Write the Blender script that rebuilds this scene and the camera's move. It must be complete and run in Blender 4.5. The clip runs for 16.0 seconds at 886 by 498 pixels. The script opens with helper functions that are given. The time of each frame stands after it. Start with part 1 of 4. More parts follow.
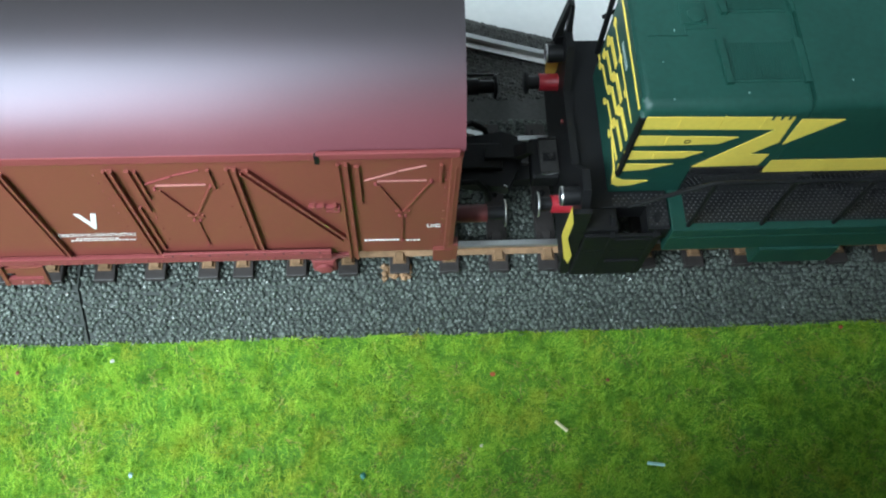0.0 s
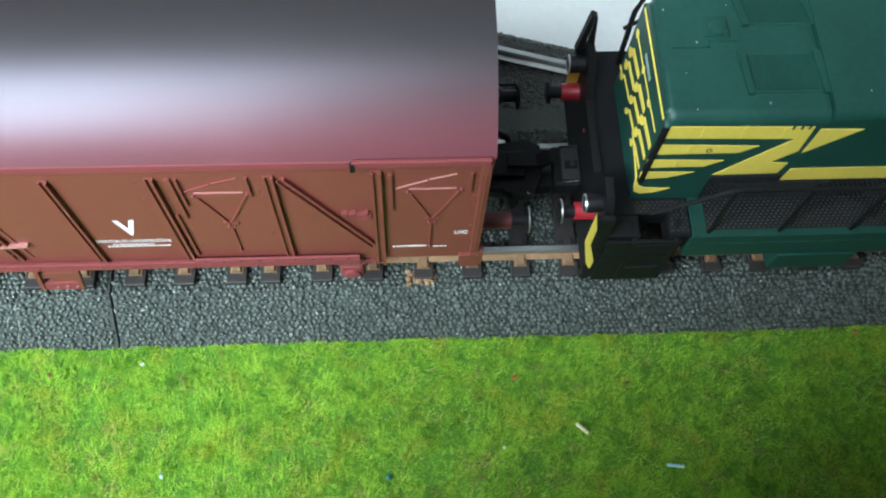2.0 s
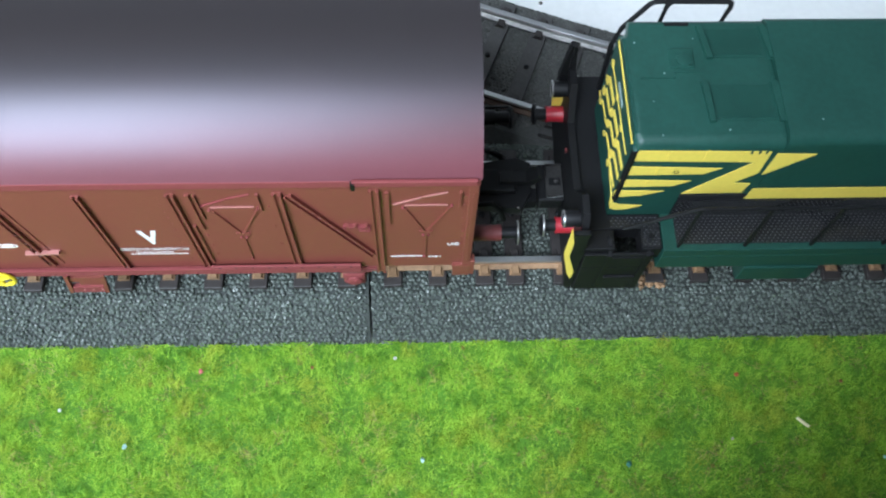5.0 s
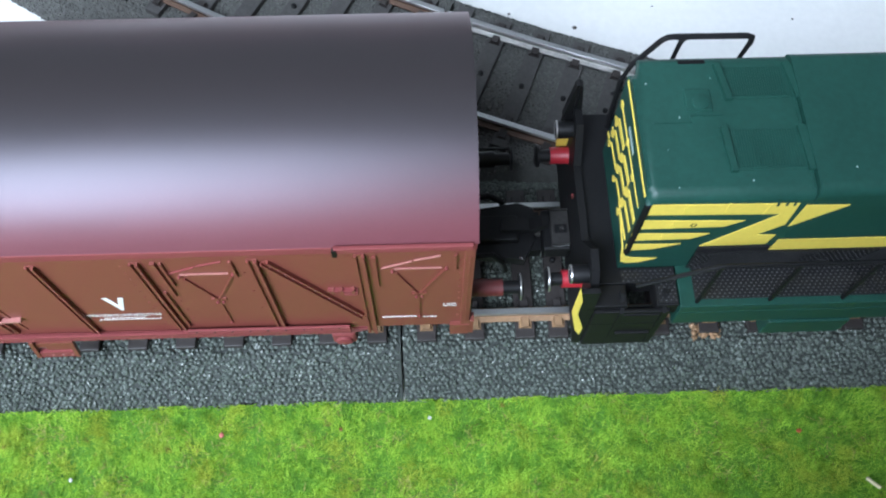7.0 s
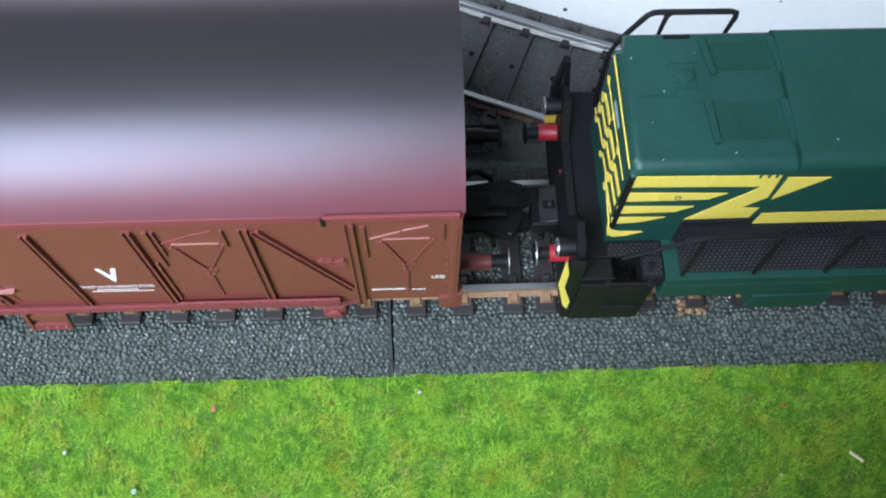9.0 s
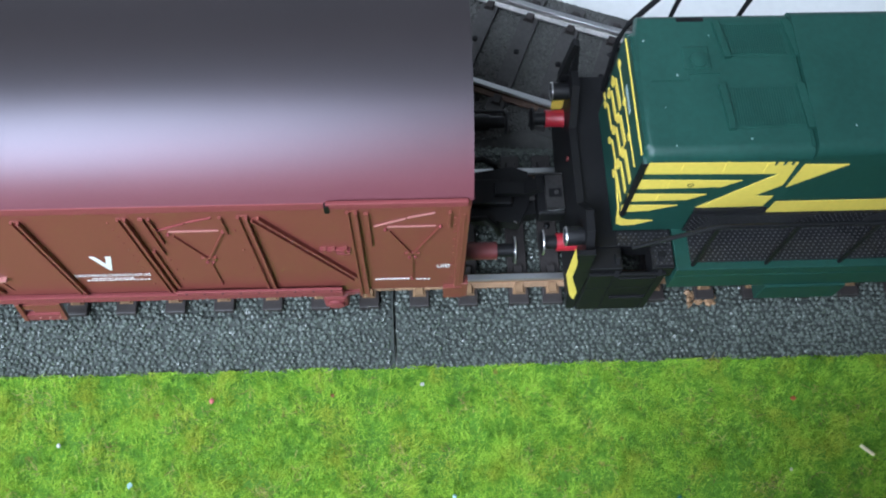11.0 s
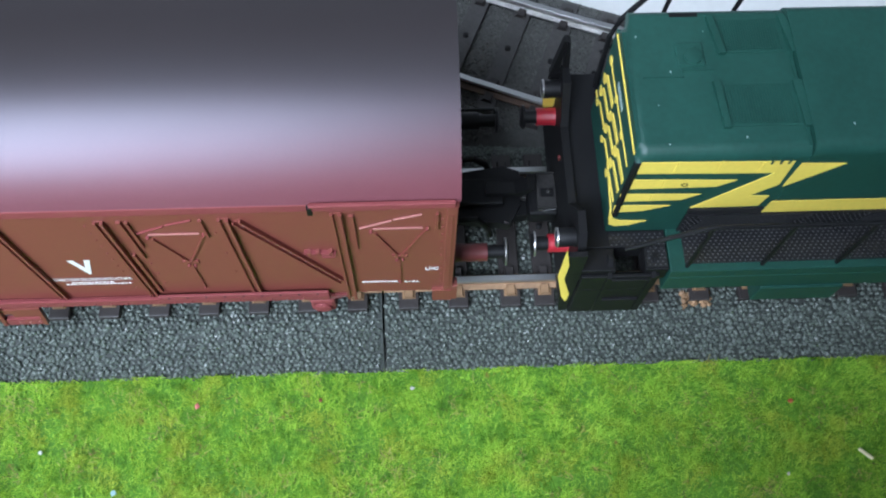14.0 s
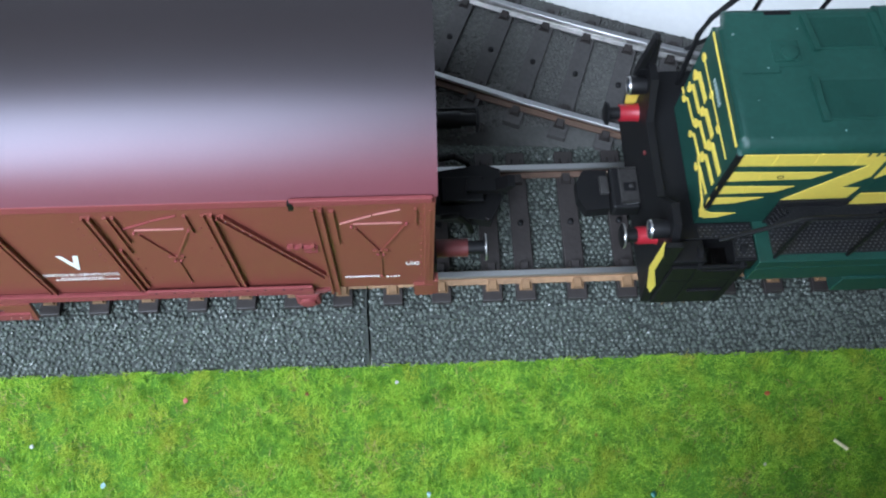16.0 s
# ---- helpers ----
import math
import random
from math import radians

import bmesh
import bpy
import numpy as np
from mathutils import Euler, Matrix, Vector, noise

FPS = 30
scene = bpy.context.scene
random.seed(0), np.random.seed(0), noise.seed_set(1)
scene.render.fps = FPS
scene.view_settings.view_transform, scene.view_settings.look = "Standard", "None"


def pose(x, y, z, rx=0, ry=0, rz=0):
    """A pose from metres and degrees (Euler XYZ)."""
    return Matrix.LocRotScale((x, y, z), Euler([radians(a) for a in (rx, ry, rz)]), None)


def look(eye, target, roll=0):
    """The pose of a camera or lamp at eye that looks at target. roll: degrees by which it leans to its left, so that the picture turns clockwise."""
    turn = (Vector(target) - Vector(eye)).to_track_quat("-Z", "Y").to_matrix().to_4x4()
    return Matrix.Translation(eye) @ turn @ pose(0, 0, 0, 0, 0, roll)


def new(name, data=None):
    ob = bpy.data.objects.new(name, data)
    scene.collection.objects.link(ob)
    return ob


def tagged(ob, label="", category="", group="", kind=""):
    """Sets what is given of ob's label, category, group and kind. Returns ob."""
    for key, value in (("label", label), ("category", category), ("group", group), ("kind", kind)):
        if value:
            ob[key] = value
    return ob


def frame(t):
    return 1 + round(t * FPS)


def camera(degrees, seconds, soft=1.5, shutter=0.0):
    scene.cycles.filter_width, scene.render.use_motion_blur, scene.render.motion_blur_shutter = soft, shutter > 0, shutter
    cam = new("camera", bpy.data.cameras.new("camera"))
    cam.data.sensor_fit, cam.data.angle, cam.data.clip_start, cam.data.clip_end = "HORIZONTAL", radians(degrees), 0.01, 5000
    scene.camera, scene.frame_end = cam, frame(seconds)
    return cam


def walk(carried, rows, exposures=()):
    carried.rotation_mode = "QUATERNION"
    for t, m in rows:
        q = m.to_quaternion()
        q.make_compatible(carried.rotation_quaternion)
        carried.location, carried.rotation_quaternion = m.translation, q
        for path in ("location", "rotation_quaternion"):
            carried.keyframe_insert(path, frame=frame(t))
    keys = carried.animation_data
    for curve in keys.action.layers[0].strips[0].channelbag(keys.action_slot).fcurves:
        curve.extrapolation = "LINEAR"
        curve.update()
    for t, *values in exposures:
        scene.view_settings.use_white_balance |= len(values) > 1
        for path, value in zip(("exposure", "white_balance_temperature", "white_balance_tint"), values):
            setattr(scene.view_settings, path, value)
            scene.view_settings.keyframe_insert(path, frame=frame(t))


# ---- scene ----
MM = 0.001

# camera: seconds, x, y, z in millimetres, yaw, pitch, roll in degrees
PATH = [
    (0.0, 0.00, -59.92, 126.49, -7.10, -66.37, 5.12),
    (0.5, -0.72, -61.94, 128.07, -6.95, -65.96, 5.02),
    (1.0, -4.16, -63.36, 130.02, -6.86, -65.97, 5.04),
    (1.5, -4.54, -62.90, 129.75, -6.93, -65.83, 5.15),
    (2.0, -3.25, -60.84, 128.91, -6.72, -66.03, 4.80),
    (2.5, -3.68, -60.73, 128.72, -6.63, -66.08, 4.71),
    (3.0, -4.12, -60.96, 129.03, -7.24, -66.17, 5.49),
    (3.5, -17.92, -64.63, 134.02, -6.72, -66.10, 5.59),
    (4.0, -27.71, -62.47, 138.99, -4.93, -65.91, 3.79),
    (4.2, -31.40, -62.87, 138.61, -4.74, -65.84, 3.58),
    (6.3, -40.62, -64.49, 138.46, -3.34, -65.96, 2.28),
    (6.5, -40.87, -61.61, 137.08, -3.20, -65.71, 1.94),
    (7.0, -41.76, -53.44, 132.13, -2.80, -65.67, 0.99),
    (7.5, -41.12, -54.20, 132.50, -2.56, -65.96, 0.75),
    (8.0, -41.69, -54.38, 132.48, -2.59, -65.88, 0.82),
    (8.5, -41.42, -56.32, 133.17, -2.47, -65.89, 0.73),
    (8.7, -40.82, -56.62, 132.97, -2.91, -65.95, 1.15),
    (10.8, -41.77, -55.01, 129.59, -4.13, -66.49, 2.39),
    (11.0, -42.11, -55.65, 129.50, -4.28, -66.56, 2.58),
    (11.5, -42.15, -55.46, 129.46, -4.66, -66.43, 2.90),
    (12.0, -41.51, -54.56, 128.52, -4.56, -66.54, 2.68),
    (12.5, -40.84, -54.54, 128.18, -4.48, -66.59, 2.62),
    (13.0, -41.52, -54.92, 128.31, -4.53, -66.60, 2.72),
    (13.5, -41.72, -54.48, 128.11, -4.74, -66.64, 2.89),
    (14.0, -40.95, -54.08, 127.32, -4.74, -66.75, 2.80),
    (14.5, -40.76, -54.60, 127.94, -4.72, -66.72, 2.67),
    (15.0, -40.38, -55.15, 128.44, -4.29, -66.63, 2.25),
    (15.5, -39.45, -55.78, 128.81, -4.46, -66.57, 2.42),
    (16.0, -38.91, -56.12, 129.41, -5.04, -66.53, 2.89),
]


def eye_pose(x, y, z, yaw, pitch, roll):
    return pose(x * MM, y * MM, z * MM, 90 + pitch, 0, yaw) @ pose(0, 0, 0, 0, 0, roll)


cam = camera(53.33, 16.0, soft=2.05, shutter=0.5)
walk(cam, [(r[0], eye_pose(*r[1:])) for r in PATH],
     exposures=[(0, 0.25, 6400, 3), (3.0, 0.21, 6400, 4), (4.2, 0.02, 6300, 8), (6.3, -0.13, 6150, 12), (8.7, -0.15, 6120, 13), (10.8, -0.20, 6060, 14), (16.0, -0.21, 6060, 14)])

# ---- light: daylight through one window in front of the table, and the room's bounce ----
world = bpy.data.worlds.new("daylight")
scene.world = world
world.use_nodes = True
wn = world.node_tree.nodes
sky = wn.new("ShaderNodeTexSky")
sky.sky_type, sky.sun_disc, sky.sun_elevation, sky.sun_rotation = "NISHITA", False, radians(40), radians(200)
world.node_tree.links.new(sky.outputs[0], wn["Background"].inputs[0])
wn["Background"].inputs[1].default_value = 0.1

# the window's opening, in millimetres
WIN_Y, WIN_X0, WIN_X1, WIN_Z0, WIN_Z1 = -260, -560, -95, 200, 1040
daylight = bpy.data.lights.new("window_daylight", "AREA")
daylight.shape, daylight.size, daylight.size_y = "RECTANGLE", (WIN_X1 - WIN_X0) * MM, (WIN_Z1 - WIN_Z0) * MM
daylight.energy, daylight.color = 31.5, (0.76, 0.87, 1.0)
daylight_ob = new("window_daylight", daylight)
mid = ((WIN_X0 + WIN_X1) / 2 * MM, (WIN_Y - 55) * MM, (WIN_Z0 + WIN_Z1) / 2 * MM)
daylight_ob.matrix_world = look(mid, (mid[0], 0, mid[2]))


# ---- materials ----
def material(name, colour, rough=0.5, metal=0.0, grain=1500.0, spread=0.12, patch=60.0, bump=0.0,
             bump_scale=None, island=0.0, other=None, coat=0.0, tight=0.4):
    m = bpy.data.materials.new(name)
    m.use_nodes = True
    nt = m.node_tree
    n, l = nt.nodes, nt.links
    b = n["Principled BSDF"]
    b.inputs["Metallic"].default_value = metal
    b.inputs["Coat Weight"].default_value = coat
    tc = n.new("ShaderNodeTexCoord")
    fine = n.new("ShaderNodeTexNoise")
    fine.inputs["Scale"].default_value, fine.inputs["Detail"].default_value = grain, 4
    wide = n.new("ShaderNodeTexNoise")
    wide.inputs["Scale"].default_value, wide.inputs["Detail"].default_value = patch, 3
    for q in (fine, wide):
        l.new(tc.outputs["Object"], q.inputs["Vector"])
    add = n.new("ShaderNodeMath")
    add.operation = "ADD"
    l.new(fine.outputs["Fac"], add.inputs[0])
    l.new(wide.outputs["Fac"], add.inputs[1])
    value = add.outputs[0]
    if island:
        geo = n.new("ShaderNodeNewGeometry")
        mad = n.new("ShaderNodeMath")
        mad.operation, mad.inputs[1].default_value = "MULTIPLY_ADD", island
        l.new(geo.outputs["Random Per Island"], mad.inputs[0])
        l.new(value, mad.inputs[2])
        sub = n.new("ShaderNodeMath")
        sub.operation, sub.inputs[1].default_value = "SUBTRACT", island / 2
        l.new(mad.outputs[0], sub.inputs[0])
        value = sub.outputs[0]
    ramp = n.new("ShaderNodeMapRange")
    ramp.inputs["From Min"].default_value, ramp.inputs["From Max"].default_value = 1 - tight, 1 + tight
    l.new(value, ramp.inputs["Value"])
    mix = n.new("ShaderNodeMix")
    mix.data_type = "RGBA"
    low = [c * (1 - spread) for c in colour]
    high = other or [min(1.0, c * (1 + spread)) for c in colour]
    mix.inputs[6].default_value, mix.inputs[7].default_value = (*low, 1), (*high, 1)
    l.new(ramp.outputs["Result"], mix.inputs[0])
    l.new(mix.outputs[2], b.inputs["Base Color"])
    rr = n.new("ShaderNodeMapRange")
    rr.inputs["To Min"].default_value, rr.inputs["To Max"].default_value = rough * 0.88, min(1, rough * 1.12)
    l.new(wide.outputs["Fac"], rr.inputs["Value"])
    l.new(rr.outputs["Result"], b.inputs["Roughness"])
    if bump:
        src = fine
        if bump_scale:
            src = n.new("ShaderNodeTexNoise")
            src.inputs["Scale"].default_value, src.inputs["Detail"].default_value = bump_scale, 3
            l.new(tc.outputs["Object"], src.inputs["Vector"])
        bp = n.new("ShaderNodeBump")
        bp.inputs["Strength"].default_value, bp.inputs["Distance"].default_value = bump, 0.0002
        l.new(src.outputs["Fac"], bp.inputs["Height"])
        l.new(bp.outputs["Normal"], b.inputs["Normal"])
    return m


# unseen room: walls greyed, north wall and ceiling paler to bounce more light
M_WALL = material("grey_wall_paint", (0.36, 0.36, 0.36), 0.85, grain=40, patch=2, spread=0.03)
M_BOUNCE = material("bounce_paint", (0.52, 0.53, 0.53), 0.85, grain=40, patch=2, spread=0.03)
M_FLOOR = material("oak_floor", (0.3, 0.2, 0.12), 0.5, grain=30, patch=3, spread=0.2)
M_BOARD = material("white_board", (0.82, 0.82, 0.79), 0.6, grain=700, patch=25, spread=0.05)
M_SPECK = material("dark_specks", (0.08, 0.07, 0.06), 0.8)
M_MAT = material("grass_mat_base", (0.08, 0.21, 0.015), 0.9, grain=900, patch=90, spread=0.4)


def grass_material():
    """Static-grass fibres: deep green to lime, with olive and brown patches some millimetres wide."""
    m = bpy.data.materials.new("grass_fibre")
    m.use_nodes = True
    n, l = m.node_tree.nodes, m.node_tree.links
    b = n["Principled BSDF"]
    b.inputs["Roughness"].default_value, b.inputs["Specular IOR Level"].default_value = 0.65, 0.16
    tc, geo = n.new("ShaderNodeTexCoord"), n.new("ShaderNodeNewGeometry")

    def noise(scale, lo, hi, detail=3):
        q = n.new("ShaderNodeTexNoise")
        q.inputs["Scale"].default_value, q.inputs["Detail"].default_value = scale, detail
        l.new(tc.outputs["Object"], q.inputs["Vector"])
        r = n.new("ShaderNodeMapRange")
        r.interpolation_type = "SMOOTHSTEP"
        r.inputs["From Min"].default_value, r.inputs["From Max"].default_value = lo, hi
        l.new(q.outputs["Fac"], r.inputs["Value"])
        return r.outputs["Result"]

    def mix(f, a, c):
        q = n.new("ShaderNodeMix")
        q.data_type = "RGBA"
        for sock, v in ((q.inputs[0], f), (q.inputs[6], a), (q.inputs[7], c)):
            if isinstance(v, tuple):
                sock.default_value = (*v, 1)
            else:
                l.new(v, sock)
        return q.outputs[2]

    own = geo.outputs["Random Per Island"]
    fibre = mix(own, (0.125, 0.330, 0.018), (0.385, 0.600, 0.060))
    deep = mix(own, (0.045, 0.160, 0.012), (0.165, 0.370, 0.030))
    olive = mix(own, (0.170, 0.260, 0.018), (0.44, 0.54, 0.055))
    c = mix(noise(460, 0.46, 0.70), fibre, deep)
    c = mix(noise(190, 0.47, 0.73), c, olive)
    c = mix(noise(560, 0.66, 0.78, 2), c, (0.22, 0.150, 0.035))
    l.new(c, b.inputs["Base Color"])
    return m


M_GRASS = grass_material()
M_STRAW = material("dry_fibre", (0.20, 0.13, 0.035), 0.7, spread=0.5, island=1.0, other=(0.42, 0.40, 0.10))
M_BED = material("grey_plastic_bed", (0.034, 0.040, 0.035), 0.6, grain=2500, patch=90, spread=0.25, bump=0.5)
M_STONE = material("grey_plastic_ballast", (0.089, 0.105, 0.090), 0.34, grain=2500, patch=70, spread=0.25, island=0.7)
M_BED_BRANCH = material("grey_branch_bed", (0.084, 0.085, 0.078), 0.8, grain=1500, patch=90, spread=0.3, bump=0.4)
M_STONE_DARK = material("dark_plastic_ballast", (0.094, 0.095, 0.087), 0.75, grain=2500, patch=70, spread=0.25, island=0.7)
M_SLEEPER = material("dark_brown_sleeper", (0.030, 0.025, 0.023), 0.55, grain=1800, patch=120, spread=0.25, bump=0.3)
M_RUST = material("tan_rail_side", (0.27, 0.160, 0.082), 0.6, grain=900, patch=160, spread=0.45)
# brown of the branch rails, and the far main rail's shaded side
M_BROWN_SHADED = material("brown_and_shaded_rail_side", (0.105, 0.060, 0.038), 0.6, grain=900, patch=120, spread=0.35)
M_STEELSIDE = material("dull_steel_rail_side", (0.48, 0.47, 0.45), 0.32, 0.9, grain=900, patch=160, spread=0.35)
M_RAIL = material("rail_steel", (0.66, 0.66, 0.65), 0.36, 1.0, grain=3000, patch=60, spread=0.12)
M_WAGON = material("red_brown_paint", (0.184, 0.046, 0.034), 0.45, grain=2500, patch=40, spread=0.06)
M_WAGON_TRIM = material("red_oxide_trim", (0.205, 0.047, 0.047), 0.6, grain=2500, patch=60, spread=0.1)
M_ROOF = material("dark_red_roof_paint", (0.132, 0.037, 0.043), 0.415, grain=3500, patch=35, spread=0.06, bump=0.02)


def crown_shade(m, z0, z1, rgb):
    """Painted shade: darkens a roof's crown between two heights, with a soft uneven edge."""
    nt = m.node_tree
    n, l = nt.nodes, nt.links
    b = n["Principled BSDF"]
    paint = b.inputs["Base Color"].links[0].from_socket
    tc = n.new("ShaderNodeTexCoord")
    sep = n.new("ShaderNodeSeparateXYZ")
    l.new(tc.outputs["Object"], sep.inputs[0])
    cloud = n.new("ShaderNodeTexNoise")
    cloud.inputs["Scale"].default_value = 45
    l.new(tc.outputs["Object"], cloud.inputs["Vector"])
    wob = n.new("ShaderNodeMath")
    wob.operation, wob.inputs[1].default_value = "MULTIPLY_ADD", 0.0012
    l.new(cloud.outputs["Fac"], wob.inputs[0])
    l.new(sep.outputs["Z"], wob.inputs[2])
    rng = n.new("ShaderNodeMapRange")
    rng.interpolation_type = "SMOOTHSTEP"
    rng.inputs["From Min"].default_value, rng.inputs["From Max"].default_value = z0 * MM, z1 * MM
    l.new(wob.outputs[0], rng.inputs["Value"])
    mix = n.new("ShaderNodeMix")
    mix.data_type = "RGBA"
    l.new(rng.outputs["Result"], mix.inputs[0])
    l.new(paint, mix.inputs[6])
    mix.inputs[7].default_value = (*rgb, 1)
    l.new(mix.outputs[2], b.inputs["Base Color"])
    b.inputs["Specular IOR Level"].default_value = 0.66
    # the highlight's lavender cast is put into the gloss
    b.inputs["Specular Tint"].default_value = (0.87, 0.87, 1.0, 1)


crown_shade(M_ROOF, 50.2, 57.0, (0.024, 0.019, 0.018))
M_WHITE = material("white_print", (0.75, 0.74, 0.72), 0.5, spread=0.05)
M_PINK = material("worn_edge_paint", (0.36, 0.15, 0.13), 0.45, spread=0.15)
M_GREEN = material("dark_green_paint", (0.011, 0.054, 0.040), 0.44, grain=1400, patch=130, spread=0.2, bump=0.05)
M_YELLOW = material("yellow_paint", (0.78, 0.60, 0.10), 0.45, grain=1500, patch=70, spread=0.08)
M_BLACK = material("black_plastic", (0.006, 0.006, 0.0065), 0.55, grain=2500, patch=90, spread=0.3)
M_MESH = material("black_tread_plate", (0.018, 0.018, 0.019), 0.28, grain=2500, patch=90, spread=0.3)
M_COUPLER = material("worn_dark_metal", (0.040, 0.038, 0.036), 0.4, 0.3, grain=2000, patch=150, spread=0.4)
M_CHIP = material("bare_chip", (0.28, 0.36, 0.33), 0.5, spread=0.3)
M_STUD = material("worn_tread_studs", (0.066, 0.067, 0.069), 0.30, grain=2500, patch=90, spread=0.4)
for m, gloss in ((M_BLACK, 0.27), (M_MESH, 0.25), (M_GREEN, 0.36), (M_WAGON_TRIM, 0.25)):
    m.node_tree.nodes["Principled BSDF"].inputs["Specular IOR Level"].default_value = gloss
M_RED = material("red_plastic", (0.33, 0.014, 0.024), 0.45, spread=0.1)
M_DKRED = material("dull_red_plastic", (0.13, 0.026, 0.025), 0.5, spread=0.15)
M_CHROME = material("bright_metal", (0.75, 0.75, 0.75), 0.25, 1.0, spread=0.08)
M_GLASS = material("lamp_lens", (0.06, 0.07, 0.09), 0.12, spread=0.03)
M_WHEELY = material("yellow_handwheel_paint", (0.80, 0.62, 0.03), 0.45, spread=0.06)


# ---- geometry helpers: all in millimetres ----
def part(name, bm, mat, parent=None, label="", smooth=False):
    me = bpy.data.meshes.new(name)
    bmesh.ops.recalc_face_normals(bm, faces=bm.faces)
    bmesh.ops.scale(bm, vec=(MM, MM, MM), verts=bm.verts)
    for f in bm.faces:
        f.smooth = smooth
    bm.to_mesh(me)
    bm.free()
    me.materials.append(mat)
    ob = new(name, me)
    ob.parent = parent
    if smooth:
        me.set_sharp_from_angle(angle=radians(40))
    return tagged(ob, label)


def thing(name, label, category, group="", at=(0, 0, 0)):
    ob = new(name)
    ob.empty_display_size = 0.01
    ob.location = [a * MM for a in at]
    return tagged(ob, label, category, group)


def box(bm, x0, x1, y0, y1, z0, z1, bevel=0.0):
    v = [bm.verts.new((x, y, z)) for x in (x0, x1) for y in (y0, y1) for z in (z0, z1)]
    fs = [bm.faces.new([v[i] for i in q]) for q in ((0, 1, 3, 2), (4, 6, 7, 5), (0, 4, 5, 1), (2, 3, 7, 6), (0, 2, 6, 4), (1, 5, 7, 3))]
    if bevel:
        es = list({e for f in fs for e in f.edges})
        bmesh.ops.bevel(bm, geom=es, offset=bevel, segments=2, affect="EDGES", profile=0.5)
    return bm


def one(*a, **k):
    return box(bmesh.new(), *a, **k)


def prism(bm, pts, axis, a, b):
    """Extrude a closed outline of 2D points from a to b along an axis."""
    def at(p, s):
        return {"x": (s, p[0], p[1]), "y": (p[0], s, p[1]), "z": (p[0], p[1], s)}[axis]
    lo, hi = [bm.verts.new(at(p, a)) for p in pts], [bm.verts.new(at(p, b)) for p in pts]
    n = len(pts)
    bm.faces.new(lo), bm.faces.new(hi)
    for i in range(n):
        bm.faces.new((lo[i], lo[(i + 1) % n], hi[(i + 1) % n], hi[i]))
    return bm


def lathe(bm, axis, c, prof, seg=20):
    """Turn a profile of (along, radius) about an axis through c."""
    rings = []
    for s, r in prof:
        ring = []
        for k in range(seg):
            a = 2 * math.pi * k / seg
            u, w = r * math.cos(a), r * math.sin(a)
            p = {"x": (s, u, w), "y": (u, s, w), "z": (u, w, s)}[axis]
            ring.append(bm.verts.new((c[0] + p[0], c[1] + p[1], c[2] + p[2])))
        rings.append(ring)
    for p, q in zip(rings, rings[1:]):
        for k in range(seg):
            bm.faces.new((p[k], p[(k + 1) % seg], q[(k + 1) % seg], q[k]))
    bm.faces.new(rings[0]), bm.faces.new(rings[-1])
    return bm


def rod(bm, pts, r, seg=8):
    pts = [Vector(p) for p in pts]
    rings = []
    for i, p in enumerate(pts):
        d = (pts[min(i + 1, len(pts) - 1)] - pts[max(i - 1, 0)]).normalized()
        u = d.cross(Vector((0.31, 0.2, 0.93))).normalized()
        w = d.cross(u)
        rings.append([bm.verts.new(p + r * (math.cos(a) * u + math.sin(a) * w)) for a in (2 * math.pi * k / seg for k in range(seg))])
    for p, q in zip(rings, rings[1:]):
        for k in range(seg):
            bm.faces.new((p[k], p[(k + 1) % seg], q[(k + 1) % seg], q[k]))
    bm.faces.new(rings[0]), bm.faces.new(rings[-1])
    return bm


def bar(bm, p, q, width, y0, y1):
    """A flat bar on an upright side, from (x, z) to (x, z), y0 to y1 deep."""
    d = Vector((q[0] - p[0], q[1] - p[1])).normalized() * width / 2
    return prism(bm, [(p[0] - d.y, p[1] + d.x), (q[0] - d.y, q[1] + d.x), (q[0] + d.y, q[1] - d.x), (p[0] + d.y, p[1] - d.x)], "y", y0, y1)


def lettering(name, text, mat, parent, size, m, label="", squeeze=1.0, extra=0.0):
    cu = bpy.data.curves.new(name, "FONT")
    cu.body, cu.size, cu.extrude, cu.offset = text, size * MM, 0.02 * MM, extra * MM
    tmp = bpy.data.objects.new(name, cu)
    scene.collection.objects.link(tmp)
    me = bpy.data.meshes.new_from_object(tmp.evaluated_get(bpy.context.evaluated_depsgraph_get()))
    bpy.data.objects.remove(tmp)
    me.materials.clear()
    me.materials.append(mat)
    me.transform(Matrix.Diagonal((squeeze, 1, 1, 1)))
    ob = new(name, me)
    ob.parent = parent
    ob.matrix_local = m
    return tagged(ob, label)


def raw(name, verts, faces, mat, parent=None, smooth=False):
    me = bpy.data.meshes.new(name)
    verts = np.asarray(verts, float) * MM
    faces = np.asarray(faces, int)
    me.vertices.add(len(verts))
    me.vertices.foreach_set("co", verts.ravel())
    k = faces.shape[1]
    me.loops.add(faces.size)
    me.loops.foreach_set("vertex_index", faces.ravel())
    me.polygons.add(len(faces))
    me.polygons.foreach_set("loop_start", np.arange(0, faces.size, k))
    me.polygons.foreach_set("loop_total", np.full(len(faces), k))
    me.polygons.foreach_set("use_smooth", np.full(len(faces), smooth))
    me.update(calc_edges=True)
    me.validate()
    me.materials.append(mat)
    ob = new(name, me)
    ob.parent = parent
    return ob


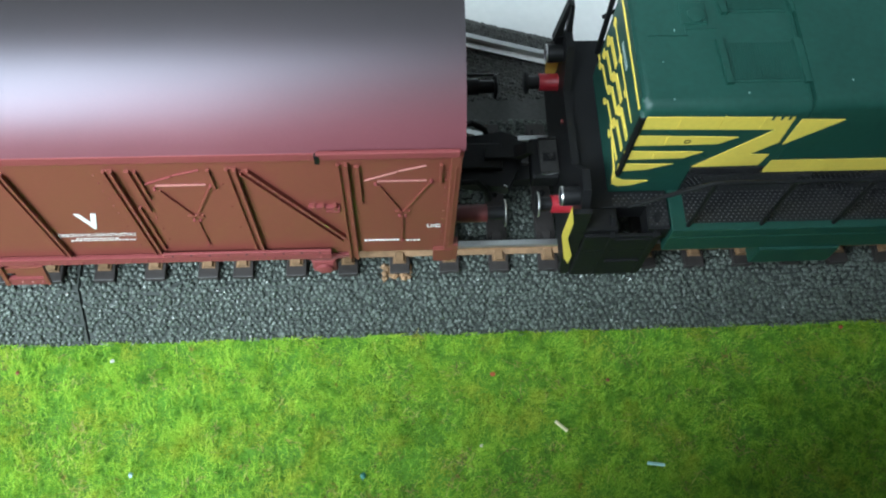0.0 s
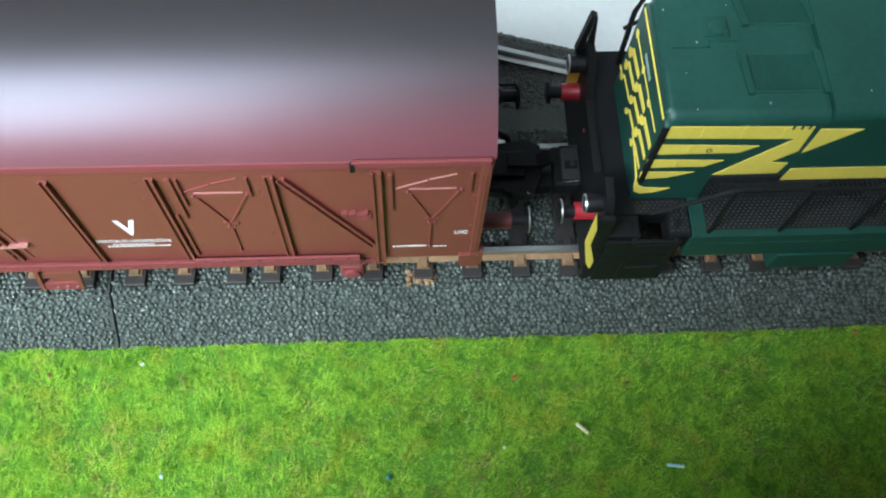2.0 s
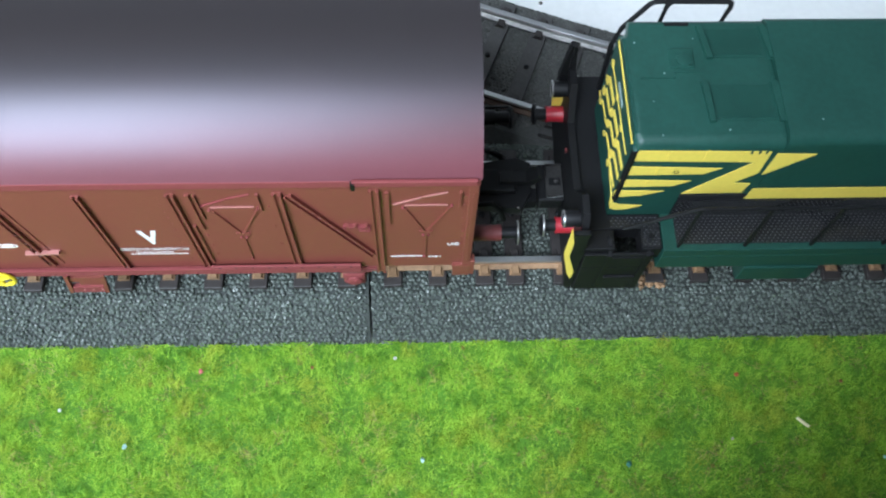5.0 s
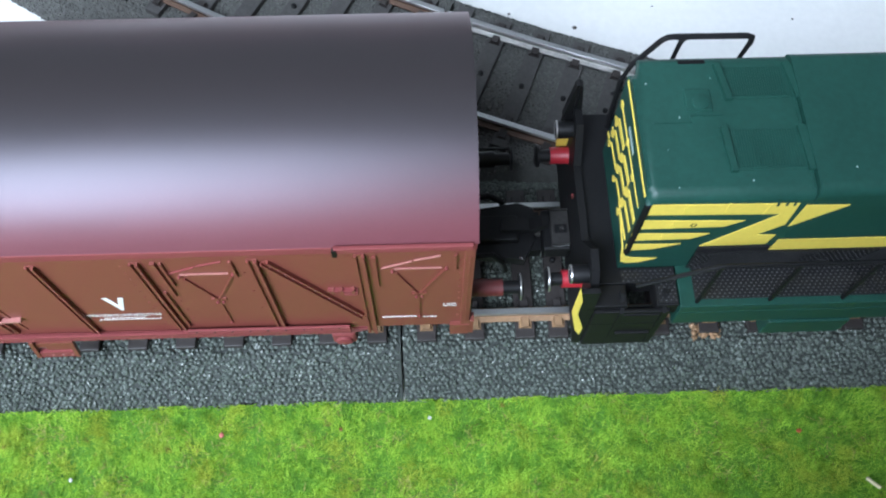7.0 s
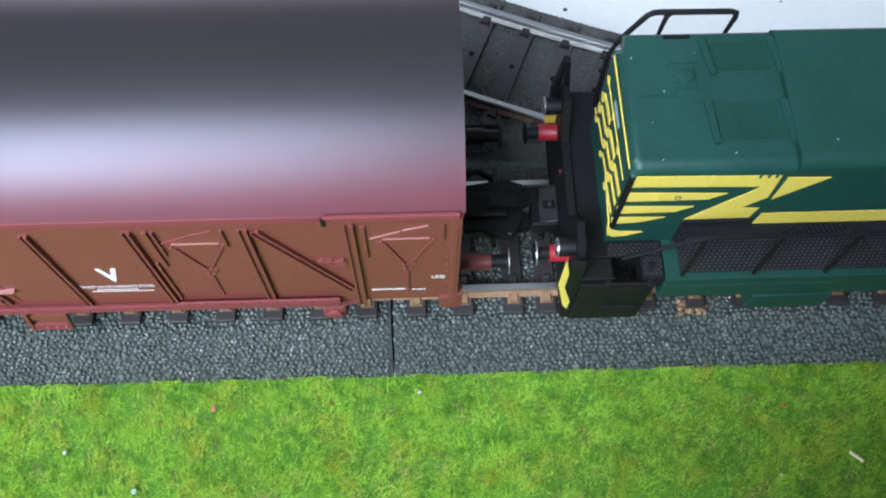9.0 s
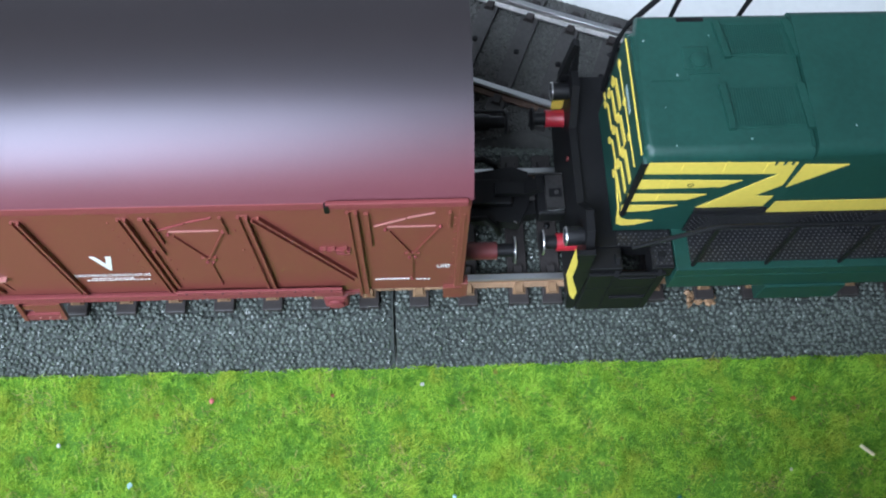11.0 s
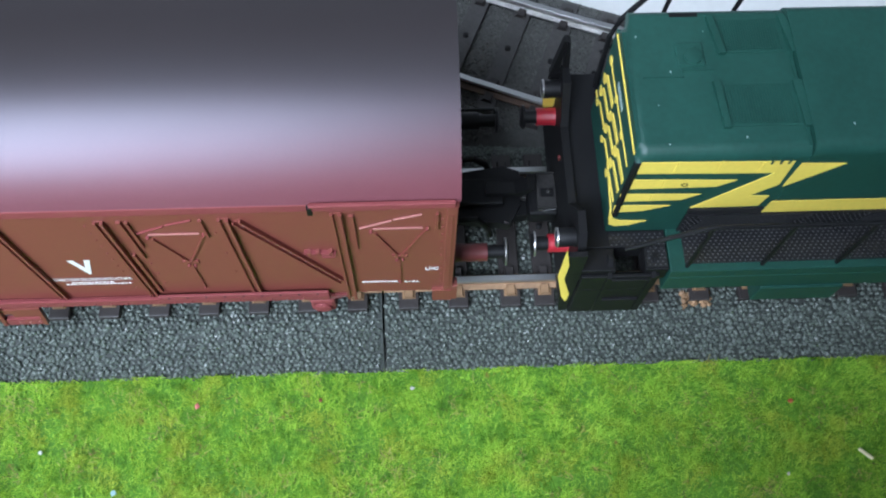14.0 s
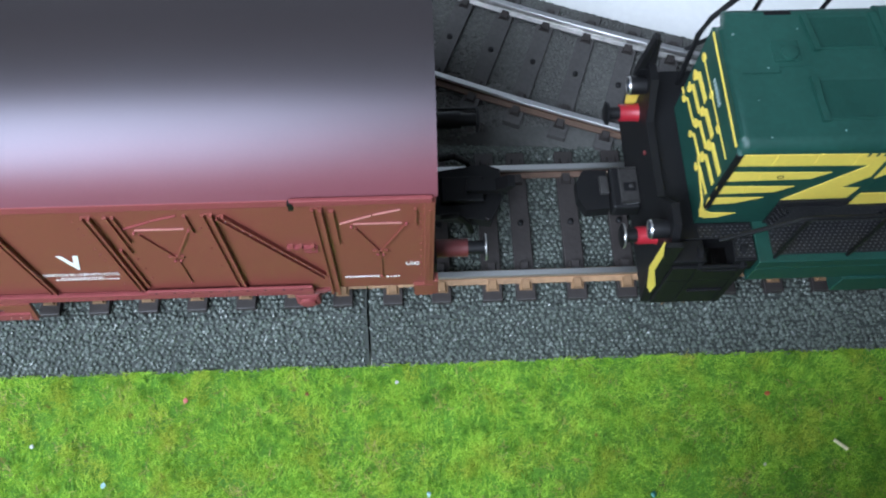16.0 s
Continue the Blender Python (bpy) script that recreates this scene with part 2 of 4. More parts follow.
# ---- room and table ----
def room():
    w, n, h = 1300, 1500, 1500
    def s(name, *b, mat=M_WALL):
        tagged(part(name, one(*b), mat), kind="structure")
    y0 = WIN_Y - 110
    s("floor", -w - 100, w + 100, y0, n + 100, -850, -750, mat=M_FLOOR)
    s("ceiling", -w - 100, w + 100, y0, n + 100, h, h + 100, mat=M_BOUNCE)
    s("wall_north", -w - 100, w + 100, n, n + 100, -750, h, mat=M_BOUNCE)
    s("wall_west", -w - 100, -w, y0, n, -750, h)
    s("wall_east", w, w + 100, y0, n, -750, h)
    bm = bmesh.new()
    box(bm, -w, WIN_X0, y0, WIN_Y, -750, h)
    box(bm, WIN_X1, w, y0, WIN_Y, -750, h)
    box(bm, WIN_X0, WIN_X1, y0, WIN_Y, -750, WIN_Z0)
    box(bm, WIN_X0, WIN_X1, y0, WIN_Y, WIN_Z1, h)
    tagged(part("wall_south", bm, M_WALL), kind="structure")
    # an unseen low wall in front of the track, added to shade the right
    s("shade_blocker", -44, 498, -110, -85, 0.56, 195)
    win = tagged(part("window_1", one(WIN_X0, WIN_X0 + 14, WIN_Y - 50, WIN_Y - 20, WIN_Z0, WIN_Z1), M_BOARD), kind="structure")
    for b in ((WIN_X1 - 14, WIN_X1, WIN_Z0, WIN_Z1), (WIN_X0 + 14, WIN_X1 - 14, WIN_Z0, WIN_Z0 + 14), (WIN_X0 + 14, WIN_X1 - 14, WIN_Z1 - 14, WIN_Z1)):
        part("window_frame", one(b[0], b[1], WIN_Y - 50, WIN_Y - 20, b[2], b[3]), M_BOARD, win)
    table = thing("layout_table", "white board table top carrying the model railway", "table")
    part("tabletop", one(-520, 520, -258, 420, -18, 0, bevel=1), M_BOARD, table)
    for x in (-490, 490):
        for y in (-230, 390):
            part("leg", one(x - 22, x + 22, y - 22, y + 22, -750, -18.2), M_WALL, table)
    rng = random.Random(8)
    for k in range(46):
        x, y, r = rng.uniform(-120, 90), rng.uniform(46, 110), rng.uniform(0.15, 0.5)
        part("speck", lathe(bmesh.new(), "z", (x, y, 0), [(0.002, r), (0.05, r * 0.8)], 6), M_SPECK, table)


room()

# ---- grass mat ----
def grass():
    mat = tagged(part("ground", one(-500, 500, -250, -19.3, 0.02, 0.55), M_MAT), "short green model grass mat on the board", kind="structure")
    rng = np.random.default_rng(4)
    n = 400000
    x = rng.uniform(-125, 100, n)
    y = -19.1 - 56 * rng.random(n)
    # tufts: fibres of one patch of some millimetres share their height and their lie
    g = rng.integers(0, 4000, n)
    tuft_x, tuft_y = rng.uniform(-125, 100, 4000), -19.1 - 56 * rng.random(4000)
    tuft_h, tuft_a = rng.uniform(0.4, 1.8, 4000), np.pi / 2 * rng.choice([-1, 1], 4000) + rng.normal(0, 0.75, 4000)
    loose = rng.random(n) < 0.45
    x = np.where(loose, x, tuft_x[g] + rng.normal(0, 0.75, n))
    y = np.where(loose, y, np.minimum(tuft_y[g] + rng.normal(0, 0.75, n), -19.1))
    keep_h = rng.uniform(0.3, 0.9, n) * np.where(loose, 0.8, tuft_h[g])
    az = np.where(loose, rng.uniform(0, 2 * np.pi, n), tuft_a[g] + rng.normal(0, 0.7, n))
    lean = rng.uniform(0.7, 2.0, n) * keep_h
    wid = rng.uniform(0.018, 0.042, n)
    base = np.stack([x, y, np.full(n, 0.5)], 1)
    tip = base + np.stack([np.cos(az) * lean, np.sin(az) * lean, keep_h], 1)
    mid = base + 0.5 * (tip - base) + np.stack([0 * x, 0 * x, 0.22 * keep_h], 1)
    # the mat's edge is cut straight along the ballast
    tip[:, 1], mid[:, 1] = np.minimum(tip[:, 1], -19.0 - 0.7 * rng.random(n)), np.minimum(mid[:, 1], -19.1 - 0.4 * rng.random(n))
    side = np.stack([-np.sin(az), np.cos(az), 0 * x], 1) * wid[:, None]
    v = np.stack([base - side, base + side, mid - side, mid + side, tip - 0.3 * side, tip + 0.3 * side], 1)
    i = np.arange(n)[:, None] * 6
    f = np.concatenate([i + [0, 1, 3, 2], i + [2, 3, 5, 4]], 0)
    tagged(raw("grass", v.reshape(-1, 3), f, M_GRASS, mat), kind="stuff")
    # dry and brown fibres, in small tufts
    m = 5200
    cx = rng.uniform(-125, 100, 650)
    cy = -19.6 - 55 * rng.random(650)
    pick = rng.integers(0, 650, m)
    b = np.stack([cx[pick] + rng.normal(0, 0.7, m), np.minimum(cy[pick] + rng.normal(0, 0.7, m), -19.3), np.full(m, 1.0)], 1)
    a = rng.uniform(0, 2 * np.pi, m)
    ln = rng.uniform(0.5, 1.4, m)
    t = b + np.stack([np.cos(a) * ln, np.sin(a) * ln, rng.uniform(0.1, 0.6, m)], 1)
    w = np.stack([-np.sin(a), np.cos(a), 0 * a], 1) * 0.055
    v = np.stack([b - w, b + w, t + 0.4 * w, t - 0.4 * w], 1)
    tagged(raw("dry_grass", v.reshape(-1, 3), np.arange(m)[:, None] * 4 + [0, 1, 2, 3], M_STRAW, mat), kind="stuff")


grass()

# ---- track ----
R_TURN, TOE = 437.5, 139.0


def arc_point(x, off):
    """A point of the branch track, off millimetres towards the board's far side."""
    return R_TURN - math.sqrt((R_TURN - off) ** 2 - (x - TOE) ** 2)


RAIL_FOOT = [(-1.1, 8.55), (1.1, 8.55), (1.1, 8.8), (0.35, 9.0), (0.35, 9.7), (-0.35, 9.7), (-0.35, 9.0), (-1.1, 8.8)]
RAIL_HEAD = [(-0.5, 9.7), (0.5, 9.7), (0.5, 10.15), (0.38, 10.3), (-0.38, 10.3), (-0.5, 10.15)]
BED = [(-19.4, 0.05), (-13.2, 7.4), (13.2, 7.4), (19.4, 0.05)]


def sweep(bm, prof, path):
    """Sweep a (side, height) outline along (x, y, heading) stations."""
    rings = [[bm.verts.new((x - math.sin(h) * s, y + math.cos(h) * s, z)) for s, z in prof] for x, y, h in path]
    n = len(prof)
    for p, q in zip(rings, rings[1:]):
        for k in range(n):
            bm.faces.new((p[k], p[(k + 1) % n], q[(k + 1) % n], q[k]))
    bm.faces.new(rings[0]), bm.faces.new(rings[-1])
    return bm


def straight(x0, x1, off=0.0):
    return [(x0, off, 0.0), (x1, off, 0.0)]


def branch(a0, a1, off=0.0, n=24):
    """Stations of the branch between two angles (degrees past the toe)."""
    out = []
    for k in range(n + 1):
        a = radians(a0 + (a1 - a0) * k / n)
        r = R_TURN - off
        out.append((TOE - r * math.sin(a), R_TURN - r * math.cos(a), -a))
    return out[::-1]


def shared(name, bm, mat):
    ob = part(name, bm, mat)
    me = ob.data
    bpy.data.objects.remove(ob)
    return me


def piece(name, me, parent, m):
    ob = new(name, me)
    ob.parent = parent
    ob.matrix_local = m
    return ob


SLEEPER = shared("sleeper", one(-1.45, 1.45, -12.3, 12.3, 6.4, 8.55, bevel=0.15), M_SLEEPER)
CHAIR = shared("rail_chair", prism(box(bmesh.new(), -0.95, 0.95, -0.75, 0.75, 8.5, 8.75), [(-0.75, 8.7), (0.75, 8.7), (0.55, 9.25), (-0.55, 9.25)], "y", -0.7, 0.7), M_SLEEPER)
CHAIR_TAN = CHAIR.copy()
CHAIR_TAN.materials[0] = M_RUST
STUD = shared("contact_stud", lathe(bmesh.new(), "z", (0, 0, 0), [(8.4, 0.5), (8.95, 0.45), (9.1, 0.2)], 8), M_BLACK)


SLEEPER_DARK = SLEEPER.copy()
SLEEPER_DARK.materials[0] = material("grey_branch_sleeper", (0.068, 0.065, 0.062), 0.75, grain=1800, patch=120, spread=0.3, bump=0.3)


def fit_out(parent, x, y, h, washed=True):
    """A sleeper with its chairs and contact stud; the outer near chair is tan."""
    deg = math.degrees(h)
    at = pose(x * MM, y * MM, 0, 0, 0, deg)
    piece("sleeper", SLEEPER if washed else SLEEPER_DARK, parent, at)
    piece("contact_stud", STUD, parent, at)
    for s in (-8.7, 8.7):
        for o in (-1.4, 1.4):
            tan = washed and s < 0 and o < 0
            piece("rail_chair", CHAIR_TAN if tan else CHAIR, parent, at @ pose(0, (s + o) * MM, 0))


def stones(parent, pts, seed, mat=None, scale=1.0):
    """Moulded ballast grains: one low stone at every (x, y, z)."""
    rng = np.random.default_rng(seed)
    t = (1 + 5 ** 0.5) / 2
    ico = np.array([(-1, t, 0), (1, t, 0), (-1, -t, 0), (1, -t, 0), (0, -1, t), (0, 1, t), (0, -1, -t), (0, 1, -t), (t, 0, -1), (t, 0, 1), (-t, 0, -1), (-t, 0, 1)]) / 1.902
    tri = np.array([(0, 11, 5), (0, 5, 1), (0, 1, 7), (0, 7, 10), (0, 10, 11), (1, 5, 9), (5, 11, 4), (11, 10, 2), (10, 7, 6), (7, 1, 8),
                    (3, 9, 4), (3, 4, 2), (3, 2, 6), (3, 6, 8), (3, 8, 9), (4, 9, 5), (2, 4, 11), (6, 2, 10), (8, 6, 7), (9, 8, 1)])
    n = len(pts)
    q = rng.normal(size=(n, 4))
    q /= np.linalg.norm(q, axis=1)[:, None]
    a, b, c, d = q.T
    rot = np.stack([1 - 2 * (c * c + d * d), 2 * (b * c - a * d), 2 * (b * d + a * c), 2 * (b * c + a * d), 1 - 2 * (b * b + d * d), 2 * (c * d - a * b),
                    2 * (b * d - a * c), 2 * (c * d + a * b), 1 - 2 * (b * b + c * c)], 1).reshape(n, 3, 3)
    size = scale * rng.uniform(0.33, 0.46, (n, 1, 1)) * rng.uniform(0.75, 1.3, (n, 1, 3))
    v = np.einsum("nij,nkj->nki", rot, ico[None] * size * rng.uniform(0.75, 1.2, (n, 12, 1))) + pts[:, None, :]
    f = (np.arange(n)[:, None, None] * 12 + tri[None]).reshape(-1, 3)
    ob = raw("ballast", v.reshape(-1, 3), f, mat or M_STONE, parent, smooth=True)
    # about a third of the grains have sharp facets
    ob.data.polygons.foreach_set("use_smooth", np.repeat(rng.random(n) > 0.35, 20))
    return tagged(ob, "moulded grey plastic ballast grains", kind="stuff")


SLOPE = math.hypot(6.2, 7.35)


def scatter(x0, x1, seed, step=0.70, sink=0.0):
    """Grain places over a bed: flat top and both shoulders, evenly along the surface."""
    rng = np.random.default_rng(seed)
    us = np.arange(-13.2 - SLOPE, 13.2 + SLOPE, step)
    xs, us = np.meshgrid(np.arange(x0, x1, step * 1.1), us)
    xs = xs + rng.uniform(-0.3, 0.3, xs.shape) * step + (np.arange(xs.shape[0]) % 2)[:, None] * step * 0.55
    us = us + rng.uniform(-0.3, 0.3, xs.shape) * step
    xs, us = xs.ravel(), us.ravel()
    past = np.clip(abs(us) - 13.2, 0, SLOPE) / SLOPE
    out = rng.uniform(-0.04, 0.16, xs.shape) - sink
    side = np.sign(us) * (np.minimum(abs(us), 13.2) + 6.2 * past + np.where(past > 0, out * 0.76, 0))
    return xs, side, 7.4 - 7.35 * past + np.where(past > 0, out * 0.64, out)


SEAM = -45.6


def track_section(x0, x1, xs, label):
    t = thing("track_section", label, "model track", "track sections")
    part("bed", sweep(bmesh.new(), BED, straight(x0 + 0.18, x1 - 0.18)), M_BED, t)
    for x in xs:
        fit_out(t, x, 0, 0)
    for s in (-8.7, 8.7):
        # the far rail's shade is put into its side's darker brown
        r = part("rail", sweep(bmesh.new(), [(a + s, b) for a, b in RAIL_FOOT], straight(x0 + 0.1, x1 - 0.1)), M_RUST if s < 0 else M_BROWN_SHADED, t, "brown-sided model rail")
        part("rail_head", sweep(bmesh.new(), [(a + s, b) for a, b in RAIL_HEAD], straight(x0 + 0.1, x1 - 0.1)), M_RAIL, r, "bright steel rail head")
    return t


def tracks():
    xs = [-49.2 - 7.0 * k for k in range(26)]
    t = track_section(-233, SEAM, xs, "straight model track on grey moulded ballast bed")
    a, b, z = scatter(-150, SEAM - 0.58, 11)
    stones(t, np.stack([a, b, z], 1), 21)
    xs = [-41.9, -34.8, -27.3, -22.4, -14.8, -7.4, 0.0] + [7.2 * k for k in range(1, 19)]
    t = track_section(SEAM, 143, xs, "turnout track with a branch curving away, grey ballast bed")
    a, b, z = scatter(SEAM + 0.58, 92, 12)
    stones(t, np.stack([a, b, z], 1), 22)
    bed = [(s * 0.995, z - 0.06) for s, z in BED]
    part("branch_bed", sweep(bmesh.new(), bed, branch(8, 24.2)), M_BED_BRANCH, t)
    for a in [10.6 + 0.95 * k for k in range(15)]:
        x, y, h = branch(a, a, 0, 1)[0]
        if y > 20:
            fit_out(t, x, y, h, False)
    for s, a0 in ((-8.7, 16.1), (8.7, 2.0)):
        r = part("branch_rail", sweep(bmesh.new(), RAIL_FOOT, branch(a0, 24.2, s)), M_STEELSIDE if s > 0 else M_BROWN_SHADED, t, "curved model rail")
        part("rail_head", sweep(bmesh.new(), RAIL_HEAD, branch(a0, 24.2, s)), M_RAIL, r, "bright steel rail head")
    # grains of the branch, laid out by angle and side
    u, sd, z = scatter(R_TURN * radians(10), R_TURN * radians(24.2), 14, 0.6, 0.12)
    ang, rad = u / R_TURN, R_TURN - sd
    pts = np.stack([TOE - rad * np.sin(ang), R_TURN - rad * np.cos(ang), z - 0.05], 1)
    pts = pts[(pts[:, 1] > 17.5)]
    stones(t, pts, 23, M_STONE_DARK, 0.8)
    c = thing("track_section", "curved model track with brown sleepers on grey bed", "model track", "track sections")
    part("bed", sweep(bmesh.new(), BED, branch(24.3, 48)), M_BED_BRANCH, c)
    for k in range(25):
        a = 24.8 + 0.93 * k
        fit_out(c, *branch(a, a, 0, 1)[0], False)
    for s in (-8.7, 8.7):
        r = part("rail", sweep(bmesh.new(), RAIL_FOOT, branch(24.3, 48, s)), M_BROWN_SHADED, c)
        part("rail_head", sweep(bmesh.new(), RAIL_HEAD, branch(24.3, 48, s)), M_RAIL, r, "bright steel rail head")
    u, sd, z = scatter(R_TURN * radians(24.4), R_TURN * radians(37), 15, 0.6, 0.12)
    ang, rad = u / R_TURN, R_TURN - sd
    stones(c, np.stack([TOE - rad * np.sin(ang), R_TURN - rad * np.cos(ang), z], 1), 24, M_STONE_DARK, 0.8)


tracks()

# ---- covered goods wagon ----
WALL = -14.5


def wheelset(parent, x, r=5.4):
    ws = new("wheelset")
    ws.parent = parent
    ws.location = (x * MM, 0, (10.3 + r) * MM)
    for s in (-1, 1):
        part("wheel", lathe(bmesh.new(), "y", (0, 0, 0), [(s * 6.9, r + 0.9), (s * 7.5, r + 0.9), (s * 7.7, r), (s * 10.0, r - 0.1), (s * 10.0, r - 1.0), (s * 9.3, r - 1.2), (s * 9.3, 0.8)], 28), M_BLACK, ws, smooth=True)
    part("axle", lathe(bmesh.new(), "y", (0, 0, 0), [(-11.5, 0.7), (11.5, 0.7)], 10), M_BLACK, ws)
    return ws


def buffer(parent, x, y, z, way, housing, length, shank, colour_label, head=1.75):
    """A buffer that points along x in the given way."""
    b = part("buffer", lathe(bmesh.new(), "x", (x, y, z), [(0, 1.35), (way * 0.3, 1.2), (way * length, 1.2), (way * length, 0.9)], 20), housing, parent, colour_label, smooth=True)
    part("plunger", lathe(bmesh.new(), "x", (x, y, z), [(way * length, 0.9), (way * (length + shank), 0.9)], 14), M_BLACK, b, "black plunger", smooth=True)
    part("buffer_head", lathe(bmesh.new(), "x", (x, y, z), [(way * (length + shank), 0.9), (way * (length + shank), head), (way * (length + shank + 0.3), head + 0.05), (way * (length + shank + 0.5), head * 0.75)], 24), M_BLACK, b, "black round head", smooth=True)
    # highlight on the near heads' rims, built as a bright steel ring
    if y < 0:
        part("rim_glint", lathe(bmesh.new(), "x", (x, y, z), [(way * (length + shank + 0.05), head + 0.06), (way * (length + shank + 0.2), head + 0.09), (way * (length + shank + 0.3), head + 0.04)], 24), M_STEELSIDE, b, "bright ring as rim highlight", smooth=True)
    return b


def wagon():
    w = thing("goods_wagon", "red-brown covered model goods wagon on straight track", "model wagon")
    X0, X1 = -99.0, 6.5
    part("body", one(X0, X1, WALL, -WALL, 21.6, 48.2, bevel=0.2), M_WAGON, w, "red-brown planked steel body")
    # roof
    rr, cz = 17.9, 56.6 - 17.9
    a0 = math.asin(15.1 / rr)
    arc = [(rr * math.sin(a), cz + rr * math.cos(a)) for a in (a0 * (1 - 2 * k / 40) for k in range(41))]
    inner = [(p[0] * 0.96, p[1] - 0.6) for p in arc[::-1]]
    part("roof", prism(bmesh.new(), arc + inner, "x", X0 - 0.55, X1 + 0.55), M_ROOF, w, "dark red arched roof, shade painted along the crown", smooth=True)
    for s in (-1, 1):
        part("gutter", one(X0 - 0.4, X1 + 0.4, s * 14.55, s * 15.2, 46.9, 48.35, bevel=0.15), M_WAGON_TRIM, w, "red oxide eaves strip")
        part("side_sill", one(-90.0, -8.6, s * 14.55, s * 15.2, 21.2, 22.9, bevel=0.12), M_WAGON_TRIM, w, "red oxide side sill")
    part("door_rail", one(-8.2, X1, -15.6, -15.1, 47.7, 48.8, bevel=0.12), M_WAGON_TRIM, w)
    rivets = bmesh.new()
    for k in range(40):
        x = -88 + 2.0 * k
        lathe(rivets, "y", (x, 0, 21.9), [(-15.15, 0.2), (-15.3, 0.12)], 6)
    part("rivets", rivets, M_WAGON_TRIM, w)
    part("door_track", one(-90, -8.6, -15.35, -15.0, 22.95, 23.2), M_WAGON_TRIM, w)

    part("door_track", one(-29.6, -8.6, -15.3, -14.9, 23.2, 23.85, bevel=0.1), M_WAGON_TRIM, w, "red oxide door track")
    track = bmesh.new()
    for k in range(9):
        lathe(track, "y", (-28.4 + 2.3 * k, 0, 23.5), [(-15.3, 0.14), (-15.4, 0.08)], 6)
    part("track_bolts", track, M_BLACK, w)

    y0, y1 = WALL - 0.42, WALL + 0.05

    def channel(p, q):
        """A U-shaped brace: two flanges and a lower web."""
        d = Vector((q[1] - p[1], p[0] - q[0])).normalized()
        bm = bar(bmesh.new(), p, q, 0.6, y0 + 0.3, y1)
        for o in (-0.42, 0.42):
            bar(bm, (p[0] + d.x * o, p[1] + d.y * o), (q[0] + d.x * o, q[1] + d.y * o), 0.24, y0 - 0.05, y1)
        return bm

    for side in (1,):
        # upright posts, then braces
        for x, z0, z1, wd in ((-41.4, 23.2, 44.4, 0.95), (-30.2, 23.2, 44.6, 1.0), (-17.5, 22.8, 44.6, 1.15), (-5.85, 20.3, 45.2, 1.2), (6.1, 24.0, 44.6, 0.55),
                              (-61.5, 23.2, 44.5, 1.0), (-73.5, 22.8, 44.5, 1.15), (-85.5, 20.0, 45.0, 1.25), (-97.2, 23.0, 44.6, 0.8)):
            bm = bar(bmesh.new(), (x - wd * 0.36, z0), (x - wd * 0.36, z1), wd * 0.28, y0, y1)
            bar(bm, (x, z0), (x, z1), wd * 0.5, y0 + 0.28, y1)
            part("post", bar(bm, (x + wd * 0.38, z0), (x + wd * 0.38, z1), wd * 0.3, y0 - 0.1, y1), M_WAGON, w, "channel-shaped body post")
        for x, z0, z1, wd in ((-28.2, 35.0, 44.5, 0.5), (-29.1, 24.4, 36, 0.35), (-27.4, 38, 44.4, 0.3), (-4.3, 36, 44.6, 0.5), (-19.9, 40.2, 44.4, 0.35), (4.7, 40.5, 44.6, 0.3), (-63.6, 35, 44.5, 0.5)):
            part("door_edge", bar(bmesh.new(), (x, z0), (x, z1), wd, y0 + 0.1, y1), M_WAGON, w)
        part("diagonal_brace", channel((-16.2, 44.0), (-6.6, 26.0)), M_WAGON, w)
        part("diagonal_brace", channel((-74.8, 44.0), (-84.5, 26.0)), M_WAGON, w)
        part("diagonal_brace", channel((-53.0, 44.6), (-51.4, 24.0)), M_WAGON, w)
        part("door_edge", bar(bmesh.new(), (-51.6, 42.2), (-49.9, 24.5), 0.45, y0 + 0.3, y1), M_WAGON, w)
        for (xa, za), (xb, zb) in (((-41.0, 24), (-41.0, 44)), ((-29.8, 24), (-29.8, 44)), ((-17.0, 24), (-17.0, 44)), ((-5.4, 24), (-5.4, 44)), ((-15.6, 43.4), (-6.2, 26)), ((-53.0, 44), (-51.4, 25))):
            bm = bmesh.new()
            for k in range(15):
                u = k / 14
                lathe(bm, "y", (xa + (xb - xa) * u, 0, za + (zb - za) * u), [(y0 - 0.05, 0.13), (y0 - 0.15, 0.06)], 6)
            part("post_rivets", bm, M_WAGON, w)
        # rivet rows on the plating beside the posts
        for x, za, zb, k in ((-31.9, 25.5, 43.5, 11), (-28.0, 27.0, 36.0, 4), (-18.9, 30.0, 41.0, 3), (5.3, 25.4, 43.0, 10), (-59.9, 25.5, 43.5, 11)):
            bm = bmesh.new()
            for q in range(k):
                lathe(bm, "y", (x, 0, za + (zb - za) * q / (k - 1)), [(WALL, 0.13), (WALL - 0.09, 0.1), (WALL - 0.13, 0.05)], 7)
            part("plate_rivets", bm, M_WAGON, w)
        # ventilators with their levers
        for cx in (-23.4, 0.5, -60.8, -92.0):
            v = part("vent_flap", bar(bmesh.new(), (cx - 2.7, 41.0), (cx + 2.7, 41.0), 0.15, y0 + 0.25, y1), M_PINK, w, "pale worn flap edge")
            for p, q, wd in (((cx - 4.1, 41.2), (cx - 0.6, 43.0), 0.32), ((cx - 0.4, 43.2), (cx + 2.6, 44.3), 0.32)):
                part("flap_lever", bar(bmesh.new(), p, q, 0.14, y0 + 0.25, y1), M_PINK if cx > -10 else M_WAGON_TRIM, v)
